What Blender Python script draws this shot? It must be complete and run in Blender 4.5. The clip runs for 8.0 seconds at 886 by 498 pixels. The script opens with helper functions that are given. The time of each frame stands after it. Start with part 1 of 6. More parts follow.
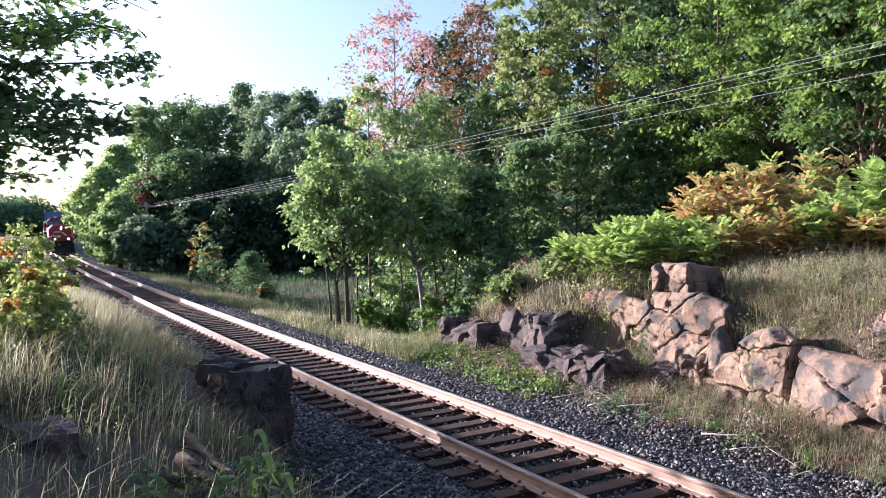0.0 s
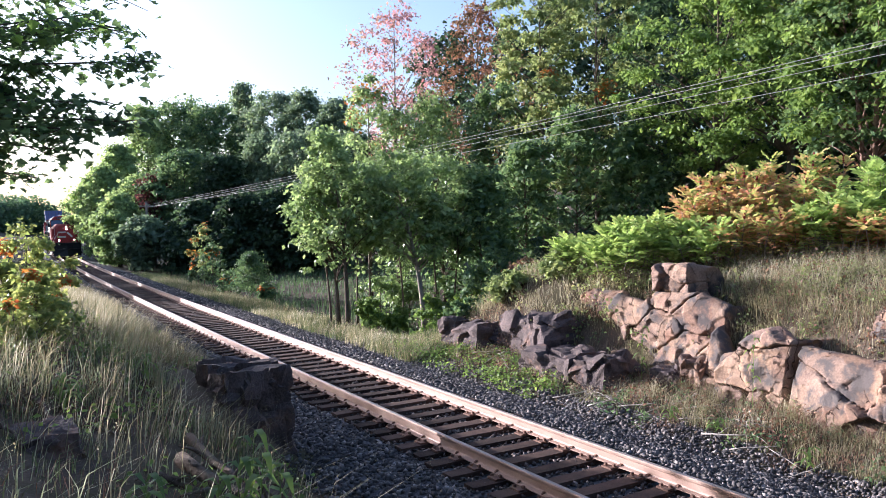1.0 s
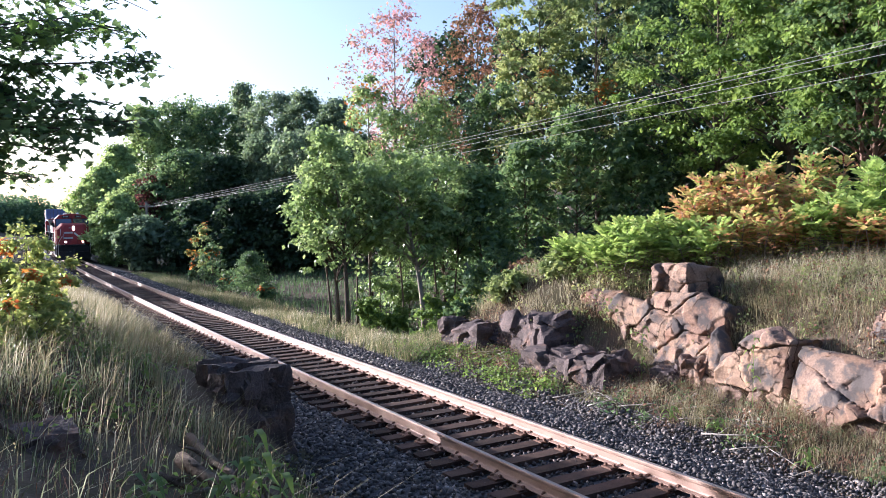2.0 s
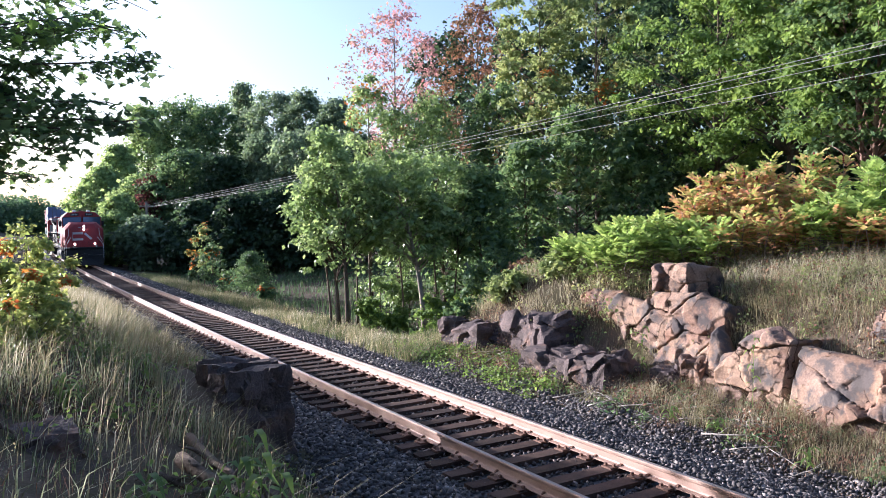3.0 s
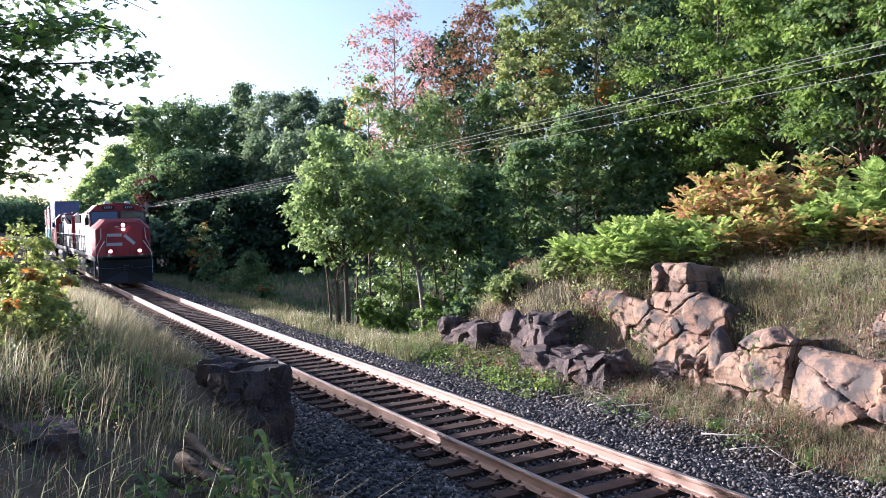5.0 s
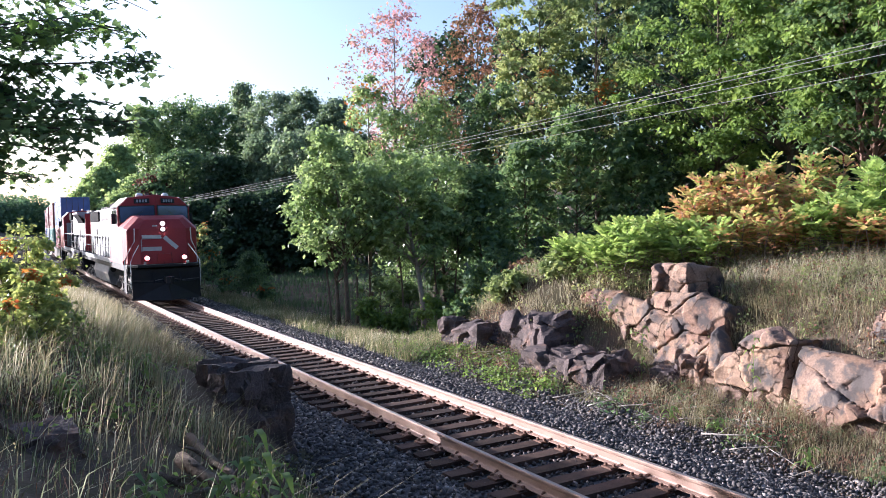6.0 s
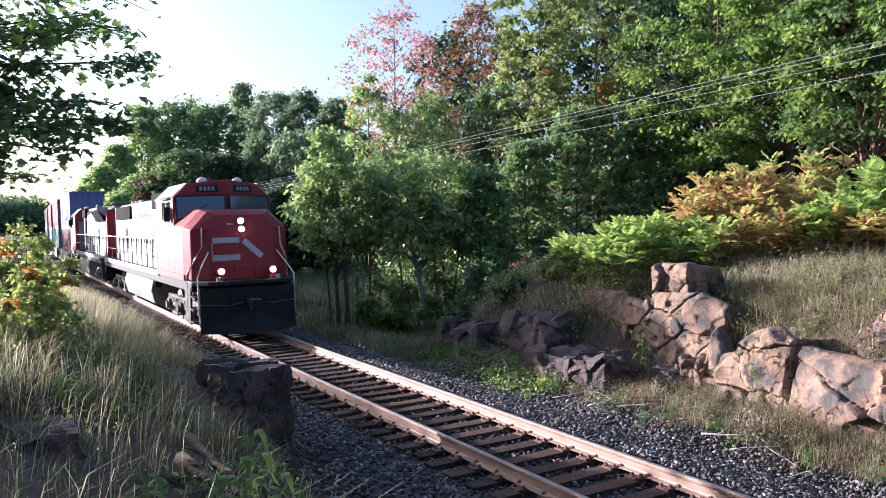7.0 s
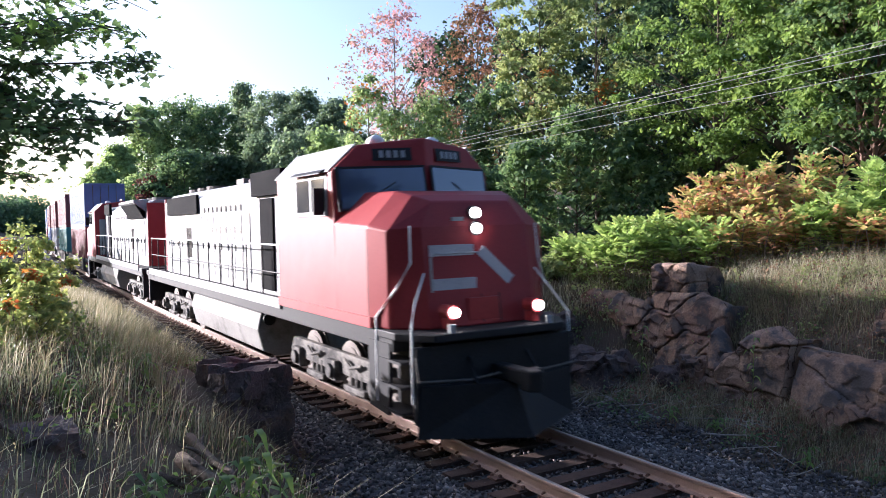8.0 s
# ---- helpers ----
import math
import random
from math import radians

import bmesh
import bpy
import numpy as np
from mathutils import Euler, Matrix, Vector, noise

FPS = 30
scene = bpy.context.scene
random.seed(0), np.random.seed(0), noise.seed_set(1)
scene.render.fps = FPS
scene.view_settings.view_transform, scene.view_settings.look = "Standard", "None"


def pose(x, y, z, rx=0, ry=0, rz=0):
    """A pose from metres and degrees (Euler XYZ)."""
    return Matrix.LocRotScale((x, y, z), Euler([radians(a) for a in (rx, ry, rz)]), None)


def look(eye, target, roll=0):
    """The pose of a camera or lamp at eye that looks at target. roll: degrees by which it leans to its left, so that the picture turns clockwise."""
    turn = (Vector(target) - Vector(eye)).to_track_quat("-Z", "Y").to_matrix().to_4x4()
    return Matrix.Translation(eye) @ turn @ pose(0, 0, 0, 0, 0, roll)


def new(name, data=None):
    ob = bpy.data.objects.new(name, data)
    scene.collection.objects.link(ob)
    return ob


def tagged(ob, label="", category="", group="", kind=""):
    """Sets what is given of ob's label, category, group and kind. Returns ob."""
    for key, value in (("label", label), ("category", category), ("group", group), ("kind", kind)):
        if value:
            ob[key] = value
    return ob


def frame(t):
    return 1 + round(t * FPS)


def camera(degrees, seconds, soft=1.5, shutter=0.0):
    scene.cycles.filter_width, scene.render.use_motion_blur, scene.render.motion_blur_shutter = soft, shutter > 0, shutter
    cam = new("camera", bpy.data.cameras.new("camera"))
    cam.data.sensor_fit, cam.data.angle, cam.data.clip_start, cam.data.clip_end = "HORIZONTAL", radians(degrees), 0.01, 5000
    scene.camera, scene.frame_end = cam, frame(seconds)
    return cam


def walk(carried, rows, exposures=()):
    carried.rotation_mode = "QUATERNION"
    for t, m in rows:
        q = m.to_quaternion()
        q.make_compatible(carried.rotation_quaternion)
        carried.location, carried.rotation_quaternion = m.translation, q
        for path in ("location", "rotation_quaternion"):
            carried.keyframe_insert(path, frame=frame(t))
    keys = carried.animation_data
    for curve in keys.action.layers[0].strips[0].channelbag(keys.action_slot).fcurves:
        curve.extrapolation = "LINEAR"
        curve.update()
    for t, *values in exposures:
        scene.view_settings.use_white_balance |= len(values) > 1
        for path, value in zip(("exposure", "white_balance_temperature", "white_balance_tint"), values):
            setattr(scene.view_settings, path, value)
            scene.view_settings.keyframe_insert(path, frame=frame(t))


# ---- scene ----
# ---- camera ----
cam = camera(59.29, 8.0, soft=0.5, shutter=0.25)
EYE = Vector((0.0, 0.0, 3.176))
AIM = look(EYE, (0.0, 9.9931, 2.8036), -1.23)
walk(cam, [(0.0, AIM), (8.0, AIM)], [(0.0, 1.5, 5540, 19), (8.0, 1.5, 5540, 19)])

# ---- light ----
SUN_AZ, SUN_EL = radians(-63.5), radians(12.0)   # from +y, clockwise
SUN_DIR = Vector((math.sin(SUN_AZ) * math.cos(SUN_EL), math.cos(SUN_AZ) * math.cos(SUN_EL), math.sin(SUN_EL)))
world = bpy.data.worlds.new("sky")
scene.world = world
world.use_nodes = True
wn, wl = world.node_tree.nodes, world.node_tree.links
sky = wn.new("ShaderNodeTexSky")
sky.sky_type, sky.sun_disc = "NISHITA", False
sky.sun_elevation, sky.sun_rotation = radians(15.0), SUN_AZ
sky.air_density, sky.dust_density, sky.ozone_density = 1.0, 3.0, 1.8
wn["Background"].inputs["Strength"].default_value = 0.105
wl.new(sky.outputs[0], wn["Background"].inputs["Color"])
sun = new("sun", bpy.data.lights.new("sun", "SUN"))
sun.data.energy, sun.data.angle, sun.data.color = 5.0, radians(0.6), (1.0, 0.90, 0.79)
sun.matrix_world = look(SUN_DIR * 50, (0, 0, 0))

# ---- track line: an arc, s along it away from the camera, o across it to the far side ----
X0, Y0, TH, KAP = 2.5, 8.598, -0.53604, 0.00042189
RAD = 1 / KAP
CX, CY = X0 + RAD * math.cos(TH), Y0 - RAD * math.sin(TH)


def at(s, o=0.0, z=0.0):
    a = TH + KAP * s
    return Vector((CX - (RAD - o) * math.cos(a), CY + (RAD - o) * math.sin(a), z))


def at_np(s, o):
    a = TH + KAP * s
    return CX - (RAD - o) * np.cos(a), CY + (RAD - o) * np.sin(a)


def so_np(x, y):
    dx, dy = x - CX, y - CY
    return (np.arctan2(dy, -dx) - TH) * RAD, RAD - np.hypot(dx, dy)


def on_track(s, o=0.0, z=0.0, turn=0.0):
    p = at(s, o, z)
    return pose(p.x, p.y, p.z, 0, 0, turn - math.degrees(TH + KAP * s))


def smooth(a, b, x):
    t = np.clip((x - a) / (b - a), 0, 1)
    return t * t * (3 - 2 * t)


def wobble(x, y, scale, seed=0.0):
    x, y = x / scale, y / scale
    return (np.sin(1.7 * x + 0.9 * y + seed) + np.sin(-0.8 * x + 2.1 * y + 1.3 + seed * 2) + np.sin(2.9 * x - 1.9 * y + 4.1 + seed)
            + 0.6 * np.sin(4.7 * x + 3.9 * y + seed)) / 3.6


def height(x, y):
    x, y = np.asarray(x, float), np.asarray(y, float)
    s, o = so_np(x, y)
    edge = o - np.interp(s, [-4, 0, 2, 4, 6.5, 9, 12], [-.3, -.1, 0.0, 0.25, .35, -.5, -1.0]) * smooth(3.0, 4.5, o) * (1 - smooth(8, 14, o))
    rock = np.interp(edge, [-2, 1.5, 2.3, 3.2, 4.6, 5.7, 6.4, 7.2, 8.4, 10, 14, 20, 40, 90, 400], [-.35, -.35, -.5, -.62, -.5, -.3, .75, 1.5, 1.85, 2.05, 2.3, 3.0, 7, 16, 20])
    mead = np.interp(o, [-2, 1.5, 2.3, 3.2, 5, 9, 30, 45, 90, 400], [-.35, -.35, -.5, -.62, -.9, -1.3, -1.2, 0.5, 9, 14])
    right = rock + (mead - rock) * smooth(10.5, 17, s + 0.12 * np.clip(o - 6, 0, 30) * -1)
    near = np.interp(-o - 0.75 * (1 - smooth(4.3, 5.3, s)) * smooth(2.0, 2.6, -o) * (1 - smooth(5, 8, -o)), [-2, 1.6, 2.1, 2.7, 3.3, 4.4, 5.6, 6.6, 9, 30, 100, 400], [-.40, -.42, -.47, -.12, .55, .95, 1.28, 1.55, 2.0, 3.2, 8, 14])
    far = np.interp(-o, [-2, 1.6, 2.1, 3, 4.4, 6.6, 9, 30, 100, 400], [-.35, -.35, -.35, -.1, .25, .7, 1.0, 2.0, 8, 16])
    left = near + (far - near) * smooth(16, 40, s)
    z = np.where(o > 0, right, left)
    away = smooth(1.9, 4.0, np.abs(o))
    z = z + away * (0.07 * wobble(x, y, 0.9) + 0.12 * wobble(x, y, 3.1, 2.0)) + smooth(20, 60, np.abs(o)) * 1.5 * wobble(x, y, 25, 1.0)
    hill = 16 * np.exp(-((s - 330) / 90) ** 2) * smooth(10, 60, np.abs(o - 0)) * (o < 0)
    return z + hill


def ground(x, y):
    return float(height(x, y))


# ---- mesh helpers ----
class Shape:
    """Collects vertices and faces of one mesh."""

    def __init__(self):
        self.v, self.f = [], []

    def add(self, verts, faces):
        n = len(self.v)
        self.v += [tuple(p) for p in verts]
        self.f += [tuple(n + i for i in f) for f in faces]
        return self

    def box(self, x0, x1, y0, y1, z0, z1):
        return self.hexa([(x0, y0, z0), (x1, y0, z0), (x1, y1, z0), (x0, y1, z0), (x0, y0, z1), (x1, y0, z1), (x1, y1, z1), (x0, y1, z1)])

    def hexa(self, p):
        return self.add(p, [(3, 2, 1, 0), (4, 5, 6, 7), (0, 1, 5, 4), (1, 2, 6, 5), (2, 3, 7, 6), (3, 0, 4, 7)])

    def prism(self, pts, a, b, axis="y"):
        """A polygon given in the other two axes, drawn out from a to b along axis."""
        put = {"x": lambda u, v, w: (w, u, v), "y": lambda u, v, w: (u, w, v), "z": lambda u, v, w: (u, v, w)}[axis]
        n = len(pts)
        vs = [put(u, v, a) for u, v in pts] + [put(u, v, b) for u, v in pts]
        return self.add(vs, [tuple(range(n))[::-1], tuple(range(n, 2 * n))] + [(i, (i + 1) % n, n + (i + 1) % n, n + i) for i in range(n)])

    def tube(self, path, radii, sides=8):
        path = [Vector(p) for p in path]
        if not hasattr(radii, "__len__"):
            radii = [radii] * len(path)
        n0, vs = len(self.v), []
        for i, p in enumerate(path):
            d = (path[min(i + 1, len(path) - 1)] - path[max(i - 1, 0)]).normalized()
            u = d.cross(Vector((0, 0, 1)) if abs(d.z) < 0.9 else Vector((1, 0, 0))).normalized()
            w = d.cross(u)
            vs += [p + (u * math.cos(2 * math.pi * k / sides) + w * math.sin(2 * math.pi * k / sides)) * radii[i] for k in range(sides)]
        fs = []
        for i in range(len(path) - 1):
            for k in range(sides):
                a, b = i * sides + k, i * sides + (k + 1) % sides
                fs.append((a, b, b + sides, a + sides))
        fs += [tuple(range(sides))[::-1], tuple(range(len(vs) - sides, len(vs)))]
        return self.add(vs, fs)

    def cyl(self, a, b, r, sides=20):
        return self.tube([a, b], r, sides)

    def mesh(self, name, smooth_=False):
        me = bpy.data.meshes.new(name)
        me.from_pydata(self.v, [], self.f)
        bm = bmesh.new()
        bm.from_mesh(me)
        bmesh.ops.recalc_face_normals(bm, faces=bm.faces)
        bm.to_mesh(me)
        bm.free()
        if smooth_:
            me.polygons.foreach_set("use_smooth", [True] * len(me.polygons))
        return me


def np_mesh(name, verts, faces):
    """A mesh from arrays: n x 3 places, m x 3 or m x 4 corners."""
    me = bpy.data.meshes.new(name)
    me.vertices.add(len(verts))
    me.vertices.foreach_set("co", np.ascontiguousarray(verts, np.float32).ravel())
    k = faces.shape[1]
    me.loops.add(faces.size)
    me.loops.foreach_set("vertex_index", np.ascontiguousarray(faces, np.int32).ravel())
    me.polygons.add(len(faces))
    me.polygons.foreach_set("loop_start", np.arange(0, faces.size, k, dtype=np.int32))
    me.update(calc_edges=True)
    return me


def part(name, shape, material, parent=None, label="", bevel=0.0, smooth_=False):
    me = shape.mesh(name, smooth_) if hasattr(shape, "mesh") else shape
    ob = new(name, me)
    if not me.materials:
        me.materials.append(material)
    if parent is not None:
        ob.parent = parent
    if label:
        ob["label"] = label
    if bevel:
        mod = ob.modifiers.new("bevel", "BEVEL")
        mod.width, mod.segments, mod.limit_method, mod.angle_limit = bevel, 2, "ANGLE", radians(35)
        mod.harden_normals = False
    return ob


def thing(name, label, category, group="", m=None, kind=""):
    ob = tagged(new(name), label, category, group, kind)
    ob.empty_display_size = 0.2
    if m is not None:
        ob.matrix_world = m
    return ob


# ---- materials ----
def nodes_of(name):
    m = bpy.data.materials.new(name)
    m.use_nodes = True
    return m, m.node_tree.nodes, m.node_tree.links, m.node_tree.nodes["Principled BSDF"]


def ramp(n, stops):
    r = n.new("ShaderNodeValToRGB")
    e = r.color_ramp.elements
    while len(e) < len(stops):
        e.new(0.5)
    for el, (p, c) in zip(e, stops):
        el.position, el.color = p, (*c, 1)
    return r


def surface(name, dark, light, rough=0.8, metal=0.0, scale=4.0, fine=40.0, bump=0.3, dist=0.01, stain=None, stain_at=(0.55, 0.7), spec=0.4, vary=0.0, coat=0.0, cracks=0.0):
    """A painted, mineral or wooden surface: colour at two scales, stains and relief, in the thing's own metres."""
    m, n, l, b = nodes_of(name)
    tc = n.new("ShaderNodeTexCoord")
    n1, n2 = n.new("ShaderNodeTexNoise"), n.new("ShaderNodeTexNoise")
    n1.inputs["Scale"].default_value, n1.inputs["Detail"].default_value = scale, 6
    n2.inputs["Scale"].default_value, n2.inputs["Detail"].default_value = fine, 4
    for t in (n1, n2):
        l.new(tc.outputs["Object"], t.inputs["Vector"])
    mix = n.new("ShaderNodeMath")
    mix.operation = "MULTIPLY_ADD"
    mix.inputs[1].default_value, mix.inputs[2].default_value = 0.45, 0.0
    l.new(n2.outputs[0], mix.inputs[0])
    add = n.new("ShaderNodeMath")
    add.operation = "MULTIPLY_ADD"
    add.inputs[1].default_value = 0.55
    l.new(n1.outputs[0], add.inputs[0])
    l.new(mix.outputs[0], add.inputs[2])
    out = add.outputs[0]
    if vary:
        inf = n.new("ShaderNodeObjectInfo")
        va = n.new("ShaderNodeMath")
        va.operation = "MULTIPLY_ADD"
        va.inputs[1].default_value, va.inputs[2].default_value = vary, -vary / 2
        l.new(inf.outputs["Random"], va.inputs[0])
        ad = n.new("ShaderNodeMath")
        l.new(out, ad.inputs[0])
        l.new(va.outputs[0], ad.inputs[1])
        out = ad.outputs[0]
    r = ramp(n, [(0.3, dark), (0.7, light)])
    l.new(out, r.inputs[0])
    col = r.outputs[0]
    if stain is not None:
        n3 = n.new("ShaderNodeTexNoise")
        n3.inputs["Scale"].default_value, n3.inputs["Detail"].default_value, n3.inputs["Roughness"].default_value = scale * 0.6, 8, 0.65
        l.new(tc.outputs["Object"], n3.inputs["Vector"])
        r3 = ramp(n, [(stain_at[0], (0, 0, 0)), (stain_at[1], (1, 1, 1))])
        l.new(n3.outputs[0], r3.inputs[0])
        mx = n.new("ShaderNodeMix")
        mx.data_type = "RGBA"
        l.new(r3.outputs[0], mx.inputs[0])
        l.new(col, mx.inputs[6])
        mx.inputs[7].default_value = (*stain, 1)
        col = mx.outputs[2]
    bp = n.new("ShaderNodeBump")
    bp.inputs["Strength"].default_value, bp.inputs["Distance"].default_value = bump, dist
    l.new(add.outputs[0], bp.inputs["Height"])
    last = bp
    if cracks:
        # fissures: edges of large uneven cells, warped, filled with dark soil
        n4 = n.new("ShaderNodeTexNoise")
        n4.inputs["Scale"].default_value, n4.inputs["Detail"].default_value = 2.0, 7
        l.new(tc.outputs["Object"], n4.inputs["Vector"])
        warp = n.new("ShaderNodeVectorMath")
        warp.operation = "MULTIPLY_ADD"
        warp.inputs[1].default_value = (0.6, 0.6, 0.4)
        l.new(n4.outputs["Color"], warp.inputs[0])
        l.new(tc.outputs["Object"], warp.inputs[2])
        vo = n.new("ShaderNodeTexVoronoi")
        vo.feature = "DISTANCE_TO_EDGE"
        vo.inputs["Scale"].default_value = cracks
        l.new(warp.outputs[0], vo.inputs["Vector"])
        n5 = n.new("ShaderNodeTexNoise")
        n5.inputs["Scale"].default_value, n5.inputs["Detail"].default_value = 1.7, 3
        l.new(tc.outputs["Object"], n5.inputs["Vector"])
        heal = n.new("ShaderNodeMapRange")
        heal.inputs["From Min"].default_value, heal.inputs["From Max"].default_value = 0.44, 0.6
        heal.inputs["To Max"].default_value = 0.05
        l.new(n5.outputs[0], heal.inputs["Value"])
        gap = n.new("ShaderNodeMath")
        l.new(vo.outputs["Distance"], gap.inputs[0])
        l.new(heal.outputs[0], gap.inputs[1])
        rc = ramp(n, [(0.002, (0, 0, 0)), (0.016, (1, 1, 1))])
        l.new(gap.outputs[0], rc.inputs[0])
        mc = n.new("ShaderNodeMix")
        mc.data_type = "RGBA"
        l.new(rc.outputs[0], mc.inputs[0])
        mc.inputs[6].default_value = (dark[0] * 0.6, dark[1] * 0.6, dark[2] * 0.6, 1)
        l.new(col, mc.inputs[7])
        col = mc.outputs[2]
        vc = n.new("ShaderNodeTexVoronoi")
        vc.inputs["Scale"].default_value = cracks
        l.new(warp.outputs[0], vc.inputs["Vector"])
        hs = n.new("ShaderNodeHueSaturation")
        sep = n.new("ShaderNodeSeparateColor")
        l.new(vc.outputs["Color"], sep.inputs[0])
        for k, (lo, hi, sock) in enumerate(((0.494, 0.506, "Hue"), (0.85, 1.1, "Saturation"), (0.86, 1.16, "Value"))):
            mr = n.new("ShaderNodeMapRange")
            mr.inputs["To Min"].default_value, mr.inputs["To Max"].default_value = lo, hi
            l.new(sep.outputs[k], mr.inputs["Value"])
            l.new(mr.outputs[0], hs.inputs[sock])
        l.new(col, hs.inputs["Color"])
        col = hs.outputs[0]
        b2 = n.new("ShaderNodeBump")
        b2.inputs["Strength"].default_value, b2.inputs["Distance"].default_value = 1.0, 0.05
        l.new(rc.outputs[0], b2.inputs["Height"])
        l.new(bp.outputs[0], b2.inputs["Normal"])
        last = b2
    l.new(col, b.inputs["Base Color"])
    l.new(last.outputs[0], b.inputs["Normal"])
    rr = n.new("ShaderNodeMapRange")
    rr.inputs[3].default_value, rr.inputs[4].default_value = max(rough - 0.12, 0.05), min(rough + 0.12, 1)
    l.new(n1.outputs[0], rr.inputs[0])
    l.new(rr.outputs[0], b.inputs["Roughness"])
    b.inputs["Metallic"].default_value, b.inputs["Specular IOR Level"].default_value, b.inputs["Coat Weight"].default_value = metal, spec, coat
    return m


def leafy(name, colours, rough=0.5, clear=0.4, spec=0.35, glow=1.5):
    """Leaves or blades: each island takes its own colour, and light comes through."""
    m, n, l, b = nodes_of(name)
    geo = n.new("ShaderNodeNewGeometry")
    tc = n.new("ShaderNodeTexCoord")
    big = n.new("ShaderNodeTexNoise")
    big.inputs["Scale"].default_value, big.inputs["Detail"].default_value = 0.55, 3
    l.new(tc.outputs["Object"], big.inputs["Vector"])
    ad = n.new("ShaderNodeMath")
    ad.operation = "MULTIPLY_ADD"
    ad.inputs[1].default_value = 0.55
    sub = n.new("ShaderNodeMath")
    sub.operation = "MULTIPLY_ADD"
    sub.inputs[1].default_value, sub.inputs[2].default_value = 1.6, -0.58
    l.new(big.outputs[0], sub.inputs[0])
    l.new(geo.outputs["Random Per Island"], ad.inputs[0])
    l.new(sub.outputs[0], ad.inputs[2])
    r = ramp(n, [(i / (len(colours) - 1), c) for i, c in enumerate(colours)])
    l.new(ad.outputs[0], r.inputs[0])
    l.new(r.outputs[0], b.inputs["Base Color"])
    b.inputs["Roughness"].default_value, b.inputs["Specular IOR Level"].default_value = rough, spec
    tr = n.new("ShaderNodeBsdfTranslucent")
    br = n.new("ShaderNodeMix")
    br.data_type, br.blend_type = "RGBA", "MULTIPLY"
    br.inputs[0].default_value = 1.0
    br.inputs[7].default_value = (glow * 1.08, glow * 1.02, glow * 0.9, 1)
    l.new(r.outputs[0], br.inputs[6])
    l.new(br.outputs[2], tr.inputs["Color"])
    mx = n.new("ShaderNodeMixShader")
    mx.inputs[0].default_value = clear
    l.new(b.outputs[0], mx.inputs[1])
    l.new(tr.outputs[0], mx.inputs[2])
    l.new(mx.outputs[0], n["Material Output"].inputs["Surface"])
    return m


def glowing(name, colour, strength):
    m, n, l, b = nodes_of(name)
    b.inputs["Emission Color"].default_value, b.inputs["Emission Strength"].default_value = (*colour, 1), strength
    return m


EARTH = surface("dry_earth", (0.05, 0.038, 0.03), (0.17, 0.13, 0.10), 0.95, scale=1.2, fine=22, bump=0.8, dist=0.05, stain=(0.075, 0.065, 0.038), stain_at=(0.42, 0.6), spec=0.1)
BALLAST = surface("ballast_bed", (0.03, 0.03, 0.034), (0.16, 0.155, 0.16), 0.9, scale=6, fine=30, bump=1.0, dist=0.05, spec=0.2)
RAIL = surface("rusty_rail", (0.27, 0.175, 0.135), (0.46, 0.32, 0.255), 0.6, 0.15, scale=2, fine=60, bump=0.15, dist=0.003, spec=0.4)
RAILTOP = surface("polished_rail_head", (0.34, 0.28, 0.25), (0.48, 0.41, 0.37), 0.5, 0.6, scale=2, fine=80, bump=0.05, dist=0.001)
TIE = surface("weathered_tie", (0.03, 0.019, 0.015), (0.11, 0.068, 0.052), 0.9, scale=5, fine=50, bump=0.7, dist=0.01, vary=0.35, spec=0.2)
PLATE = surface("rusty_plate", (0.10, 0.055, 0.04), (0.24, 0.14, 0.10), 0.8, 0.2, scale=9, fine=60, bump=0.3, dist=0.004)
ROCKPINK = surface("pink_granite", (0.15, 0.092, 0.068), (0.40, 0.262, 0.183), 0.9, cracks=1.6, scale=3.2, fine=28, bump=0.9, dist=0.03, stain=(0.10, 0.085, 0.08), stain_at=(0.47, 0.58), spec=0.2, vary=0.18)
ROCKDARK = surface("dark_weathered_granite", (0.04, 0.034, 0.034), (0.17, 0.13, 0.122), 0.9, scale=2.6, fine=30, bump=1.0, dist=0.04, stain=(0.20, 0.12, 0.09), stain_at=(0.55, 0.68), spec=0.2)
BARK = surface("grey_brown_bark", (0.05, 0.038, 0.03), (0.21, 0.165, 0.13), 0.95, scale=3, fine=30, bump=1.0, dist=0.03, stain=(0.10, 0.12, 0.07), spec=0.1)
BARKRED = surface("reddish_bark", (0.14, 0.085, 0.065), (0.36, 0.24, 0.19), 0.9, scale=3, fine=25, bump=0.8, dist=0.02, stain=(0.10, 0.08, 0.07), spec=0.1)
BARKPALE = surface("pale_bark", (0.16, 0.13, 0.11), (0.42, 0.36, 0.31), 0.9, scale=3, fine=25, bump=0.7, dist=0.02, spec=0.1)
DEADWOOD = surface("bleached_wood", (0.20, 0.17, 0.14), (0.55, 0.50, 0.45), 0.9, scale=5, fine=40, bump=0.6, dist=0.01)

# ---- ground ----
def cells(pairs):
    out = []
    for a, b, d in pairs:
        out += list(np.arange(a, b, d))
    return np.array(out + [pairs[-1][1]])


